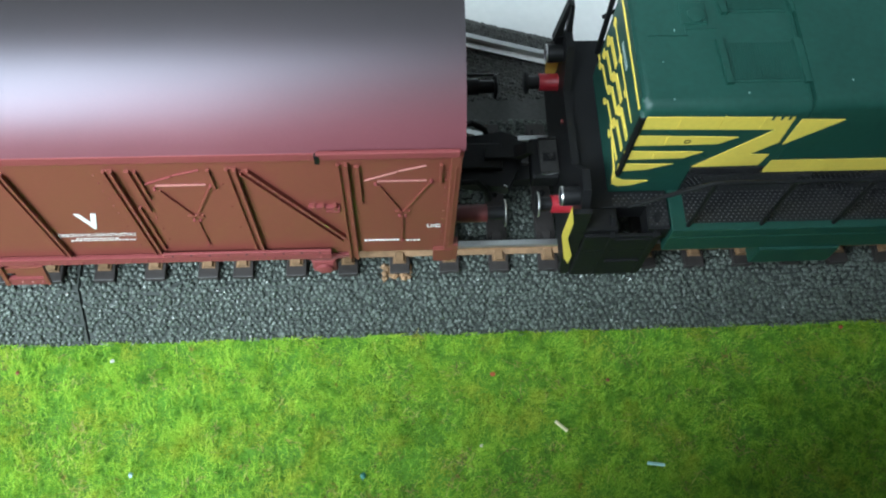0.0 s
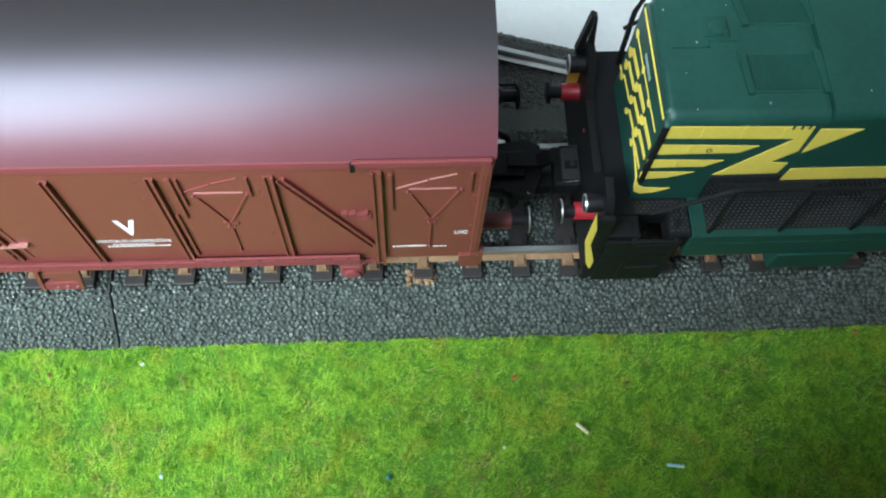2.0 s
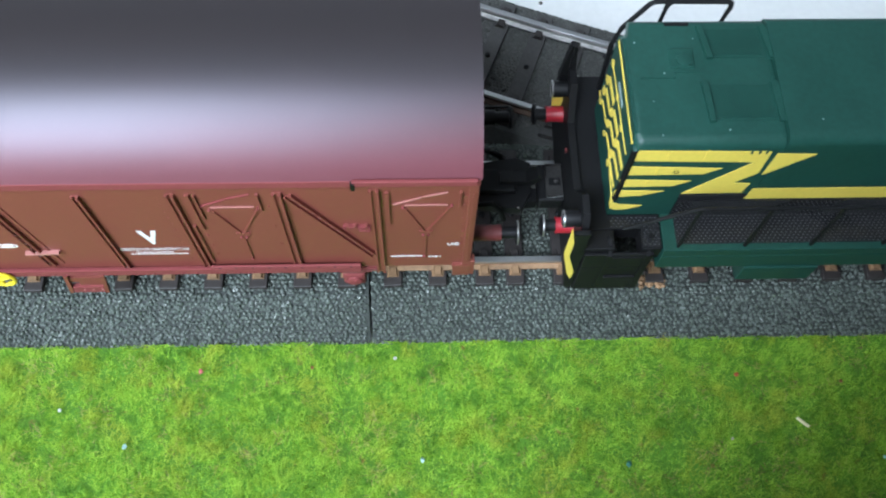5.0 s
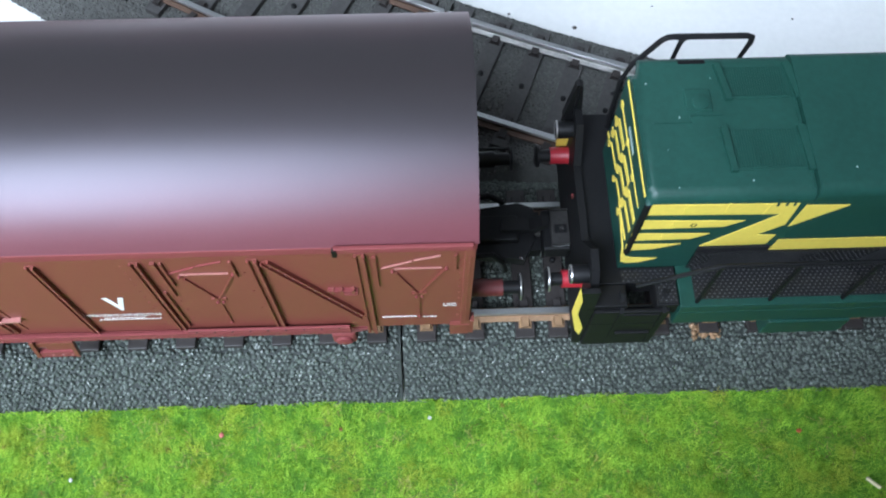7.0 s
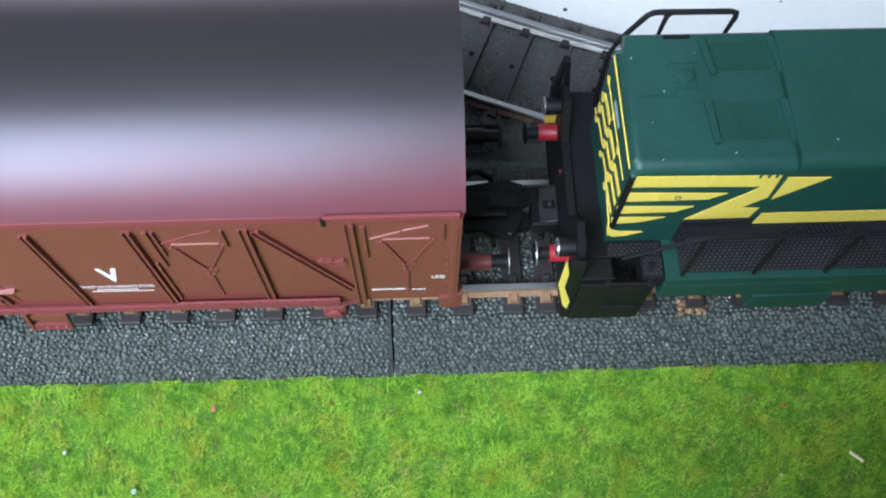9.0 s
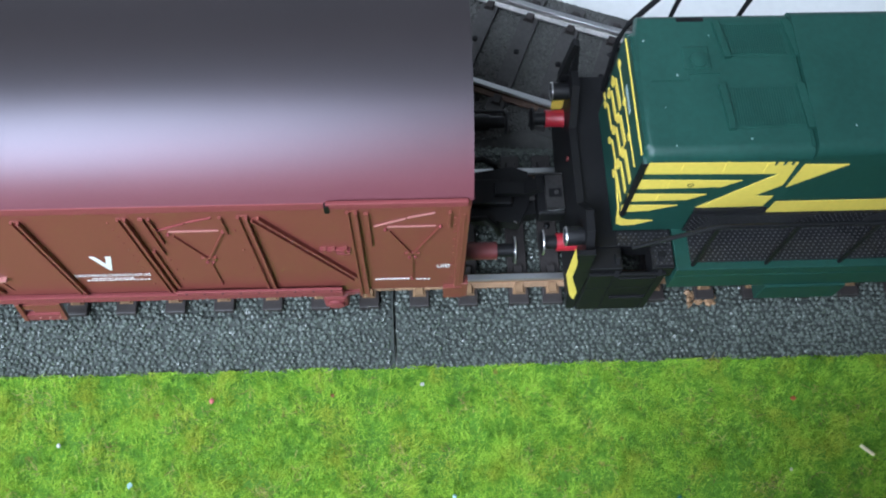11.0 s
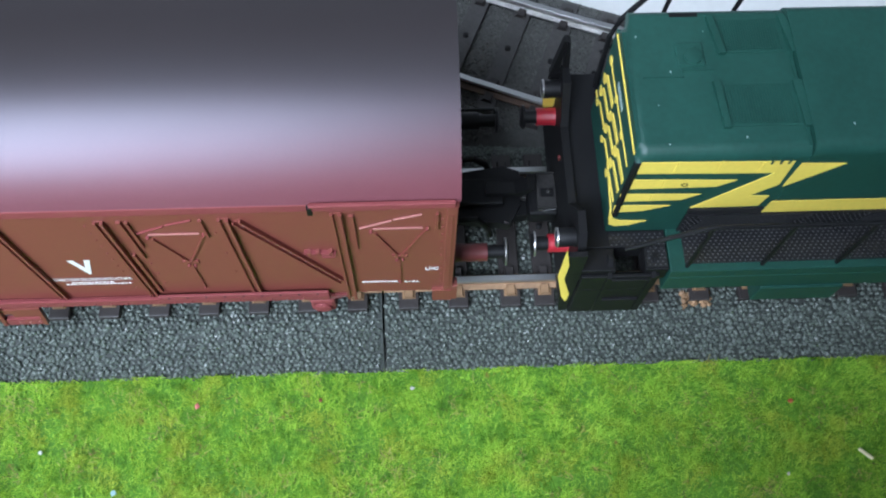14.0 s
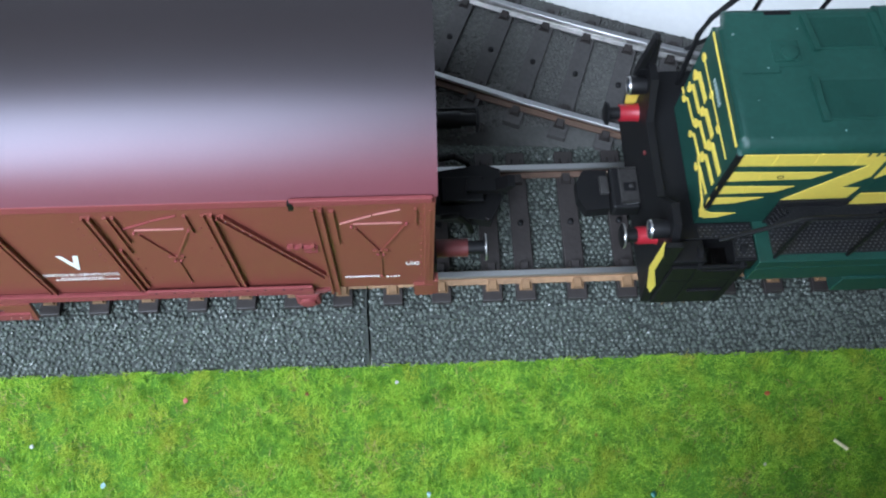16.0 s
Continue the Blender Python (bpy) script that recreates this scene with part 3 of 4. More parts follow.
            for p, q in (((cx - 2.5, 39.9), (cx - 0.2, 33.6)), ((cx + 3.0, 40.4), (cx + 0.2, 33.6)), ((cx, 33.4), (cx - 0.1, 25.6))):
                part("linkage", bar(bmesh.new(), p, q, 0.2, y0 + 0.2, y1), M_WAGON, v)
            rv = bmesh.new()
            for px, pz in ((cx - 2.9, 40.4), (cx + 3.2, 40.9), (cx - 0.35, 32.5), (cx + 0.35, 32.5), (cx - 0.1, 25.5)):
                lathe(rv, "y", (px, 0, pz), [(WALL, 0.2), (WALL - 0.3, 0.17), (WALL - 0.38, 0.08)], 7)
            part("pivot_rivets", rv, M_WAGON_TRIM, v)
            part("pivot", bar(bmesh.new(), (cx - 0.9, 33.3), (cx + 0.9, 33.3), 0.7, y0 + 0.2, y1), M_WAGON, v)
        lt = part("latch", bar(bmesh.new(), (-10.2, 35.6), (-6.7, 35.1), 0.55, y0 - 0.1, y1), M_WAGON_TRIM, w, "door latch")
        for x in (-9.6, -8.6, -7.2):
            part("latch_lug", bar(bmesh.new(), (x, 34.9), (x, 35.9), 0.35, y0 - 0.15, y1), M_WAGON, lt)
        part("latch_eye", bar(bmesh.new(), (-8.3, 34.3), (-6.8, 34.2), 0.3, y0, y1), M_WAGON_TRIM, lt)
        part("door_handle", bar(bmesh.new(), (-53.4, 28.4), (-48.8, 28.7), 0.36, y0 - 0.2, y1), M_PINK, w, "pale worn door handle")
        part("lamp_bracket", one(-8.4, -7.9, -15.7, -15.2, 47.0, 48.5), M_BLACK, w, "dark lamp iron")
    cap = [(p[0] * 0.965, p[1] - 0.55) for p in arc]
    for x in (X0, X1 - 0.8):
        part("end_panel", prism(bmesh.new(), cap, "x", x, x + 0.8), M_WAGON, w, "arched end panel")
    part("end_post", one(5.7, 7.5, -14.9, -13.6, 19.2, 23.8, bevel=0.1), M_WAGON, w)
    part("end_post", one(5.7, 6.85, -14.9, -13.9, 23.8, 46.9, bevel=0.1), M_WAGON, w)
    part("end_post", one(5.7, 6.85, 13.9, 14.9, 19.2, 46.9, bevel=0.1), M_WAGON, w)
    part("corner_gusset", prism(bmesh.new(), [(4.3, 22.7), (6.8, 22.7), (6.8, 19.2), (4.4, 19.2)], "y", -15.0, -14.4), M_WAGON, w)
    # underframe
    part("underframe", one(X0 + 0.6, X1 - 0.6, -10, 10, 18.8, 21.55), M_BLACK, w, "black underframe")
    part("headstock", one(X1 - 0.2, X1 + 0.9, -12.4, 12.4, 19.8, 23.6, bevel=0.15), M_BLACK, w)
    for x in (-82, -10):
        for s in (-1, 1):
            part("axle_guard", prism(bmesh.new(), [(x - 4, 20.8), (x + 4, 20.8), (x + 1.8, 14), (x - 1.8, 14)], "y", s * 11.6, s * 12.6), M_DKRED, w)
    for x in (-82, -10):
        sw = part("axle_box", one(x - 1.7, x + 1.7, -14.4, -12.4, 14.6, 18.4, bevel=0.5), M_WAGON_TRIM, w, "dull red axle box")
        part("box_cover", lathe(bmesh.new(), "y", (x, 0, 16.3), [(-14.3, 1.2), (-14.75, 1.1), (-14.9, 0.6)], 14), M_WAGON_TRIM, sw, smooth=True)
        spring = part("leaf_spring", prism(bmesh.new(), [(x - 4.6, 20.3), (x + 4.6, 20.3), (x + 1.2, 18.4), (x - 1.2, 18.4)], "y", -14.2, -12.9), M_WAGON_TRIM, w, "dull red leaf spring")
        for k in range(3):
            part("leaf", one(x - 3.6 + 0.9 * k, x + 3.6 - 0.9 * k, -14.32, -12.8, 19.6 - 0.42 * k, 19.9 - 0.42 * k, bevel=0.05), M_DKRED, spring)
    st = part("footstep", prism(bmesh.new(), [(-51.7, 15.2), (-46.5, 15.2), (-46.2, 17.2), (-51.4, 17.2)], "y", -15.3, -14.7), M_WAGON_TRIM, w, "red-brown door step")
    part("step_board", prism(bmesh.new(), [(-51.0, 18.7), (-45.9, 18.7), (-45.7, 20.3), (-50.8, 20.3)], "y", -15.1, -14.6), M_WAGON, st)
    part("step_board", prism(bmesh.new(), [(-50.0, 17.1), (-46.2, 17.1), (-46.0, 18.8), (-49.8, 18.8)], "y", -15.0, -14.7), M_WAGON, st)
    for a, b in ((-52.0, -50.9), (-46.8, -45.7)):
        part("step_hanger", bar(bmesh.new(), (a + 0.2, 15.2), (b + 0.2, 21.4), 0.55, -15.4, -14.8), M_WAGON, st)
    for k in range(3):
        part("step_bolt", lathe(bmesh.new(), "y", (-49.6 + 1.3 * k, 0, 16.2), [(-15.3, 0.18), (-15.42, 0.1)], 8), M_PINK, st)
    hw = part("brake_wheel", ring(-59.6, -15.6, 21.4, 1.85, 0.32), M_WHEELY, w, "yellow brake handwheel", smooth=True)
    for k in range(3):
        a = 2.1 * k + 0.4
        part("spoke", rod(bmesh.new(), [(-59.6, -15.6, 21.4), (-59.6 + 1.8 * math.cos(a), -15.6, 21.4 + 1.8 * math.sin(a))], 0.28, 6), M_WHEELY, hw)
    buffer(w, X1 + 0.9, -9.7, 22.3, 1, M_DKRED, 4.2, 2.2, "dull red buffer housing")
    # the far housing's shade is put into its colour, black instead of red
    buffer(w, X1 + 0.9, 10.0, 22.3, 1, M_BLACK, 4.2, 2.2, "far buffer housing, black for its shade")
    cp = part("coupler", one(8.4, 14.5, -2.0, 2.0, 18.4, 20.6, bevel=0.3), M_BLACK, w, "black close coupler head")
    part("coupler_spring", rod(bmesh.new(), [(11.3, -1.9, 19.2), (13.0, -3.2, 19.0), (15.0, -4.5, 19.6)], 0.16), M_CHROME, cp, "thin bright spring wire")
    part("coupler_shank", prism(bmesh.new(), [(7.4, -3.4), (12.6, -4.2), (15.2, -4.6), (16.8, -1.6), (17.0, 3.4), (14.8, 4.3), (7.4, 3.2)], "z", 17.6, 19.6), M_BLACK, cp, "black coupler shank")
    part("coupler_hook", prism(bmesh.new(), [(12, 20.5), (17, 20.5), (18.6, 22.4), (17.6, 22.6), (16, 21.4), (12, 21.6)], "y", -0.9, 0.9), M_BLACK, cp)
    part("brake_hose", rod(bmesh.new(), [(8.3, 4.5, 21), (10.5, 4.6, 21.5), (12.4, 4.8, 19.4), (13, 5, 17)], 0.45), M_BLACK, w)
    part("brake_hose", rod(bmesh.new(), [(8.3, -4.5, 21), (10.5, -4.6, 21.5), (12.0, -4.8, 19.4), (12.6, -5, 17)], 0.45), M_BLACK, w)
    part("end_handrail", rod(bmesh.new(), [(8.0, 10.4, 24.6), (13.6, 10.4, 24.6), (13.8, 10.4, 23.6)], 0.22), M_BLACK, w)
    # print
    f = pose(0, 0, 0, 90, 0, 0)
    def put(name, text, x, z, size, squeeze=1.0, extra=0.0):
        lettering(name, text, M_WHITE, w, size, pose(x * MM, (WALL - 0.04) * MM, z * MM, 90, 0, 0), "white printed lettering", squeeze, extra)
    put("letter", "V", -36.85, 30.6, 5.4, 0.66, 0.2)
    put("lettering", "DIRECTION DE L'INFRASTRUCTURE", -40.7, 28.35, 1.05, 0.545, 0.0)
    put("lettering", "UIC", 3.4, 28.75, 1.2, 0.85, 0.02)
    for x0, x1, z, h in ((-38.9, -33.8, 27.7, 0.24), (-39.7, -32.0, 27.15, 0.24), (0.9, 2.5, 25.0, 0.32)):
        x, k = x0, 0
        while x < x1:
            wd = (0.34, 0.2, 0.42, 0.26)[k % 4]
            part("print_bar", bar(bmesh.new(), (x, z), (x + wd, z), h * 0.85, WALL - 0.06, WALL), M_WHITE, w)
            x, k = x + wd + 0.16, k + 1
    part("print_bar", bar(bmesh.new(), (-4.3, 25.2), (0.0, 25.2), 0.36, WALL - 0.06, WALL), M_WHITE, w, "white number strip")
    for k in range(9):
        part("number_bar", bar(bmesh.new(), (-4.0 + 0.44 * k, 25.2), (-3.76 + 0.44 * k, 25.2), 0.2, WALL - 0.08, WALL), M_WAGON, w)
    for k in range(6):
        part("print_bar", bar(bmesh.new(), (-61.5, 27 + k * 0.75), (-58.8 - 0.5 * (k % 2), 27 + k * 0.75), 0.45, WALL - 0.06, WALL), M_WHITE, w)
    pts = [(-55.1 + 1.35 * math.cos(a), 30.3 + 0.5 * math.sin(a)) for a in (2 * math.pi * k / 16 for k in range(17))]
    bm = bmesh.new()
    for p, q in zip(pts, pts[1:]):
        bar(bm, p, q, 0.16, WALL - 0.06, WALL)
    part("print_oval", bm, M_WHITE, w, "white printed oval")
    part("print_bar", bar(bmesh.new(), (-55.8, 30.3), (-54.4, 30.3), 0.3, WALL - 0.06, WALL), M_WHITE, w)
    wheelset(w, -82), wheelset(w, -10)
    return w


def ring(x, y, z, r, t, seg=24):
    bm = bmesh.new()
    pts = [[bm.verts.new((x + (r + t * math.cos(b)) * math.cos(a), y + t * math.sin(b), z + (r + t * math.cos(b)) * math.sin(a)))
            for b in (2 * math.pi * j / 8 for j in range(8))] for a in (2 * math.pi * k / seg for k in range(seg))]
    for i in range(seg):
        p, q = pts[i], pts[(i + 1) % seg]
        for k in range(8):
            bm.faces.new((p[k], p[(k + 1) % 8], q[(k + 1) % 8], q[k]))
    return bm


WAGON = wagon()

# ---- diesel locomotive ----
SIDE = -9.25


def hood(bm, x0, x1, top, half=9.2, base=26.8, r=1.6, shift=0.0):
    pts = [(-half, base)]
    for k in range(7):
        a = math.pi - k * math.pi / 12
        pts.append((-half + r + r * math.cos(a), top - r + r * math.sin(a)))
    for k in range(7):
        a = math.pi / 2 - k * math.pi / 12
        pts.append((half - r + r * math.cos(a), top - r + r * math.sin(a)))
    pts.append((half, base))
    return prism(bm, [(y + shift, z) for y, z in pts], "x", x0, x1)


def patch(name, pts, parent, mat=M_YELLOW, label=""):
    return part(name, prism(bmesh.new(), pts, "y", SIDE - 0.03, SIDE + 0.06), mat, parent, label)


def locomotive():
    c = thing("diesel_locomotive", "dark green model diesel locomotive with yellow stripes", "model locomotive")
    bm = hood(bmesh.new(), 26.7, 45.6, 46.0)
    es = [e for e in bm.edges if all(abs(v.co.x - 26.7) < 1e-4 for v in e.verts) and min(v.co.z for v in e.verts) > 30]
    bmesh.ops.bevel(bm, geom=es, offset=1.2, segments=4, affect="EDGES", profile=0.5)
    for v in bm.verts:
        if v.co.y > 7.0:
            v.co.y += 1.0 if v.co.x > 27.7 else -0.9
    part("front_hood", bm, M_GREEN, c, "dark green rounded front hood", smooth=True)
    part("rear_hood", hood(bmesh.new(), 45.7, 128, 46.7, half=9.6, shift=0.4), M_GREEN, c, "dark green rear hood", smooth=True)
    # roof grilles: a shallow ribbed field between two proud ridges
    for x0, x1, ya, yb, skew in ((36.4, 46.0, -5.9, -0.4, 0.35), (36.9, 45.9, 3.6, 8.3, 0.8)):
        g = part("roof_grille", one(x0, x1 - 1.0, ya, yb, 45.9, 46.10, bevel=0.05), M_GREEN, c, "ribbed roof grille")
        for k in range(26):
            x = x0 + 0.5 + k * (x1 - x0 - 2.0) / 25
            part("rib", one(x - 0.09, x + 0.09, ya + 0.35, yb - 0.35, 46.05, 46.2), M_GREEN, g)
        for xa, wd in ((x0 - 0.5, 0.75), (x1 - 1.3, 0.9)):
            part("grille_edge", prism(bmesh.new(), [(xa + skew, ya - 0.25), (xa + skew + wd, ya - 0.25), (xa + wd, yb + 0.1), (xa, yb + 0.1)], "z", 45.9, 46.5), M_GREEN, g, "proud grille ridge")
    part("filler_block", one(32.4, 35.5, 2.0, 5.0, 45.9, 46.22, bevel=0.12), M_GREEN, c, "raised square filler block")
    part("filler_cap", lathe(bmesh.new(), "z", (34.2, 3.1, 0), [(46.1, 1.05), (46.45, 1.0), (46.52, 0.6)], 18), M_GREEN, c, smooth=True)
    # no recess is cut here; a black block stands for its shade
    part("notch_shade", one(32.4, 35.6, 8.65, 9.2, 45.6, 46.03), M_BLACK, c, "black block for the shade of a notch in the hood edge")
    for x0, x1, ya, yb in ((28.4, 32.9, 0.45, 0.6), (32.75, 32.9, 0.45, 1.5), (32.9, 36.4, 1.35, 1.5), (45.2, 45.5, -8.4, 3.6)):
        part("roof_seam", one(x0, x1, ya, yb, 45.98, 46.1), M_GREEN, c)
    # side paint
    patch("stripe", [(27.4, 44.6), (44.2, 44.1), (44.3, 41.6), (44.4, 38.7), (41.9, 36.0), (44.3, 35.8), (43.9, 33.2), (35.7, 33.1), (42.9, 41.5), (26.9, 42.1)], c, label="yellow zigzag stripe")
    patch("stripe", [(26.6, 40.7), (39.2, 40.0), (37.2, 38.5), (26.9, 38.4)], c)
    patch("stripe", [(26.5, 37.2), (36.0, 36.7), (34.0, 35.3), (26.7, 35.2)], c)
    patch("stripe", [(26.4, 34.2), (33.2, 33.9), (30.1, 32.6), (26.6, 32.3)], c)
    patch("stripe", [(26.55, 31.8), (27.0, 30.6), (28.0, 30.0), (31.2, 29.7), (29.2, 28.6), (27.6, 28.4), (26.7, 29.0), (26.5, 30.2)], c)
    patch("stripe", [(45.1, 43.6), (50.2, 43.4), (45.0, 38.1)], c)
    patch("stripe", [(45.2, 34.3), (127, 34.3), (127, 31.4), (44.9, 31.4)], c)
    for x, z0, z1 in ((31.4, 42.3, 44.6), (36.2, 42.2, 44.6), (40.9, 41.7, 44.1), (30.9, 38.5, 40.4), (30.3, 35.3, 36.9)):
        part("panel_rib", one(x - 0.12, x + 0.12, SIDE - 0.10, SIDE + 0.02, z0, z1, bevel=0.04), M_YELLOW, c)
    for x in (41.7, 42.7, 43.6):
        part("panel_latch", one(x - 0.14, x + 0.14, SIDE - 0.12, SIDE + 0.02, 43.7, 44.5, bevel=0.04), M_GREEN, c)
    part("inspection_mark", ring(33.4, SIDE - 0.04, 39.2, 0.35, 0.06, 10), M_BLACK, c)
    # front paint: five stripes with steps
    X = 26.62
    def front(pts, wd, parent=c):
        bm = bmesh.new()
        for p, q in zip(pts, pts[1:]):
            d = Vector((q[0] - p[0], q[1] - p[1])).normalized() * wd / 2
            prism(bm, [(p[0] - d.y - d.x * 0.6, p[1] + d.x - d.y * 0.6), (q[0] - d.y + d.x * 0.6, q[1] + d.x + d.y * 0.6), (q[0] + d.y + d.x * 0.6, q[1] - d.x + d.y * 0.6), (p[0] + d.y - d.x * 0.6, p[1] - d.x - d.y * 0.6)], "x", X - 0.02 - random.random() * 0.02, X + 0.1)
        part("stripe", bm, M_YELLOW, parent, "yellow stepped front stripe")
    front([(-8.0, 44.45), (7.4, 44.45)], 0.35)
    front([(-7.6, 40.9), (6.9, 40.3)], 0.16)
    for z, wd in ((36.5, 0.95), (33.9, 0.75), (31.2, 0.45)):
        for ya, yb in ((6.9, 2.2), (1.5, -2.8), (-3.3, -7.9)):
            front([(ya, z), (ya - 0.9, z + 1.3), (yb, z + 1.7)], wd)
    rough = random.Random(12)
    for z, r in ((40.4, 0.6), (36.6, 0.7), (33.8, 0.65), (31.2, 0.55)):
        for y in (6.9, 1.5, -3.3):
            pts = [(y + r * rough.uniform(0.7, 1.25) * math.cos(0.785 * k), z + r * rough.uniform(0.7, 1.25) * math.sin(0.785 * k)) for k in range(8)]
            part("paint_blob", prism(bmesh.new(), pts, "x", X - 0.06, X + 0.08), M_YELLOW, c)
    front([(-2.6, 32.5), (-8.3, 31.2), (-8.9, 30.2), (-8.9, 29.8)], 0.5)
    front([(8.4, 31.4), (7.6, 31.6)], 0.4)
    for k in range(7):
        part("print_bar", one(X - 0.03, X + 0.05, -1.2 + 0.55 * k, -0.85 + 0.55 * k, 41.8, 42.5), M_CHIP, c, "pale printed number bar")
    # walkway, sills, tread plates
    part("walkway", one(34.3, 128, -14.9, 14.9, 24.6, 26.7, bevel=0.15), M_GREEN, c, "green side sill and walkway")
    part("lower_skirt", one(34.4, 128, -14.95, 14.95, 20.8, 24.7, bevel=0.1), M_GREEN, c)
    part("step_box", one(47.5, 58.5, -15.3, -13.0, 16.4, 20.9, bevel=0.2), M_GREEN, c, "green step box")
    def tread(x0, x1, ya, yb):
        t = part("tread_plate", one(x0, x1, ya, yb, 26.72, 26.86), M_MESH, c, "black anti-slip tread plate")
        bm = bmesh.new()
        k = 0
        yy = ya + 0.25
        while yy < yb - 0.1:
            x = x0 + 0.3 + (k % 2) * 0.33
            while x < min(x1, 92) - 0.1:
                bm2 = [bm.verts.new((x + a, yy + b, 26.84 + z)) for a, b, z in ((-0.19, 0, 0), (0, -0.13, 0), (0.19, 0, 0), (0, 0.13, 0), (0, 0, 0.2))]
                for q in ((0, 1, 4), (1, 2, 4), (2, 3, 4), (3, 0, 4)):
                    bm.faces.new([bm2[i] for i in q])
                x += 0.66
            yy += 0.45
            k += 1
        tagged(part("tread_studs", bm, M_STUD, t), kind="stuff")
    tread(36.2, 127, -13.9, -9.5)
    tread(27.0, 34.0, -11.4, -9.4)
    tread(31.5, 34.0, -14.2, -11.5)
    part("side_grille", one(35.6, 44.6, -9.5, -9.24, 31.6, 32.9), M_MESH, c)
    lower = part("side_grille", one(35.6, 127, -9.55, -9.26, 26.9, 31.3), M_MESH, c, "black mesh side grille")
    bm = bmesh.new()
    for i in range(85):
        for j in range(9):
            x, z = 36 + i * 0.66 + (j % 2) * 0.33, 27.2 + j * 0.47
            vs = [bm.verts.new((x + a, -9.54 + b, z + d)) for a, b, d in ((-0.19, 0, 0), (0, 0, -0.13), (0.19, 0, 0), (0, 0, 0.13), (0, -0.06, 0))]
            for q in ((0, 1, 4), (1, 2, 4), (2, 3, 4), (3, 0, 4)):
                bm.faces.new([vs[k] for k in q])
    tagged(part("grille_mesh", bm, M_STUD, lower), kind="stuff")
    # side handrail
    for s in (-1, 1):
        hr = part("side_handrail", rod(bmesh.new(), [(27.6, s * 14.0, 32.2), (31.0, s * 14.2, 35.0), (35.8, s * 14.2, 38.0), (36.8, s * 14.2, 38.2), (126, s * 14.2, 38.2)], 0.28), M_BLACK, c, "black side handrail")
        for x in (36.4, 45.8, 55.2, 65.5, 75, 84.5, 94, 103.5):
            part("stanchion", rod(bmesh.new(), [(x, s * 14.2, 26.7), (x, s * 14.2, 38.1)], 0.26), M_BLACK, hr)
    # hood top handrail on the far side
    hr = part("roof_handrail", rod(bmesh.new(), [(27.8, 12.4, 26.6), (27.6, 12.3, 37.8), (28.3, 12.3, 41.0), (31.0, 12.3, 45.9), (31.6, 12.3, 46.4), (32.3, 12.3, 46.5), (41.2, 12.3, 46.4), (41.9, 12.3, 46.1), (42.0, 12.3, 45.2), (41.4, 12.3, 40.4), (40.8, 10.1, 38.6)], 0.37), M_BLACK, c, "black tube handrail")
    part("handrail_post", rod(bmesh.new(), [(33.9, 12.3, 46.4), (33.4, 12.3, 45.6), (33.1, 12.3, 40.6), (32.6, 10.1, 38.8)], 0.35), M_BLACK, hr)
    # front platform and shield
    bm = one(22.8, 34.2, -11.4, 14.5, 23.6, 26.6, bevel=0.15)
    box(bm, 22.8, 27.6, -14.5, -11.45, 23.6, 26.6, bevel=0.15)
    box(bm, 31.3, 34.2, -14.5, -11.45, 23.6, 26.6, bevel=0.15)
    part("front_platform", bm, M_BLACK, c, "black end platform")
    lobes = [(-14.6, 12.6), (-14.6, 26), (-13.4, 30.2), (-11.8, 32.4), (-9.0, 32.6), (-7.4, 30.2), (-5.6, 27.6), (5.6, 27.6), (7.4, 30.2), (9.0, 32.6), (11.8, 32.4), (13.4, 30.2), (14.6, 26), (14.6, 14.5)]
    part("end_shield", prism(bmesh.new(), lobes, "x", 22.3, 23.3), M_BLACK, c, "black buffer beam shield")
    part("step_side", one(23.4, 33.2, -15.0, -12.6, 12.8, 21.4, bevel=0.25), M_BLACK, c, "black step unit")
    part("step_front", one(23.4, 33.2, -15.0, -14.5, 21.3, 25.6, bevel=0.12), M_BLACK, c)
    part("step_side", one(23.4, 33.2, 12.6, 15.0, 12.8, 23.4, bevel=0.25), M_BLACK, c)
    for x in (26.9, 32.4):
        part("step_cheek", prism(bmesh.new(), [(-15.15, 13.4), (-15.15, 25.4), (-13.2, 27.4), (-12.6, 27.4), (-12.6, 13.4)], "x", x - 0.3, x + 0.3), M_BLACK, c, "black step cheek")
    part("step_edge", one(27.3, 32.0, -15.2, -14.9, 24.6, 24.95, bevel=0.08), M_BLACK, c)
    part("step_tread", one(27.3, 32, -15.35, -13, 17.6, 18.2, bevel=0.1), M_BLACK, c)
    fin = part("end_fin", prism(bmesh.new(), [(20.9, 26.5), (21.3, 31.5), (23.1, 31.5), (23.6, 26.5)], "y", 11.4, 12.6), M_BLACK, c, "black pointed end fin")
    part("fin_blade", prism(bmesh.new(), [(20.95, 30.5), (22.0, 30.5), (22.25, 36.6), (22.2, 38.0), (21.9, 37.9)], "y", 11.5, 12.5), M_BLACK, fin)
    part("fin_blade", prism(bmesh.new(), [(22.55, 30.5), (23.5, 30.5), (22.75, 37.6), (22.2, 38.0), (22.45, 36.6)], "y", 11.5, 12.5), M_BLACK, fin)
    for y, by in ((-11.1, -9.5), (10.2, 9.3)):
        lm = part("headlight", lathe(bmesh.new(), "x", (22.4, y, 29.6), [(0, 1.2), (-2.2, 1.25), (-2.35, 1.2), (-2.35, 1.0)], 24), M_BLACK, c, "black headlight housing", smooth=True)
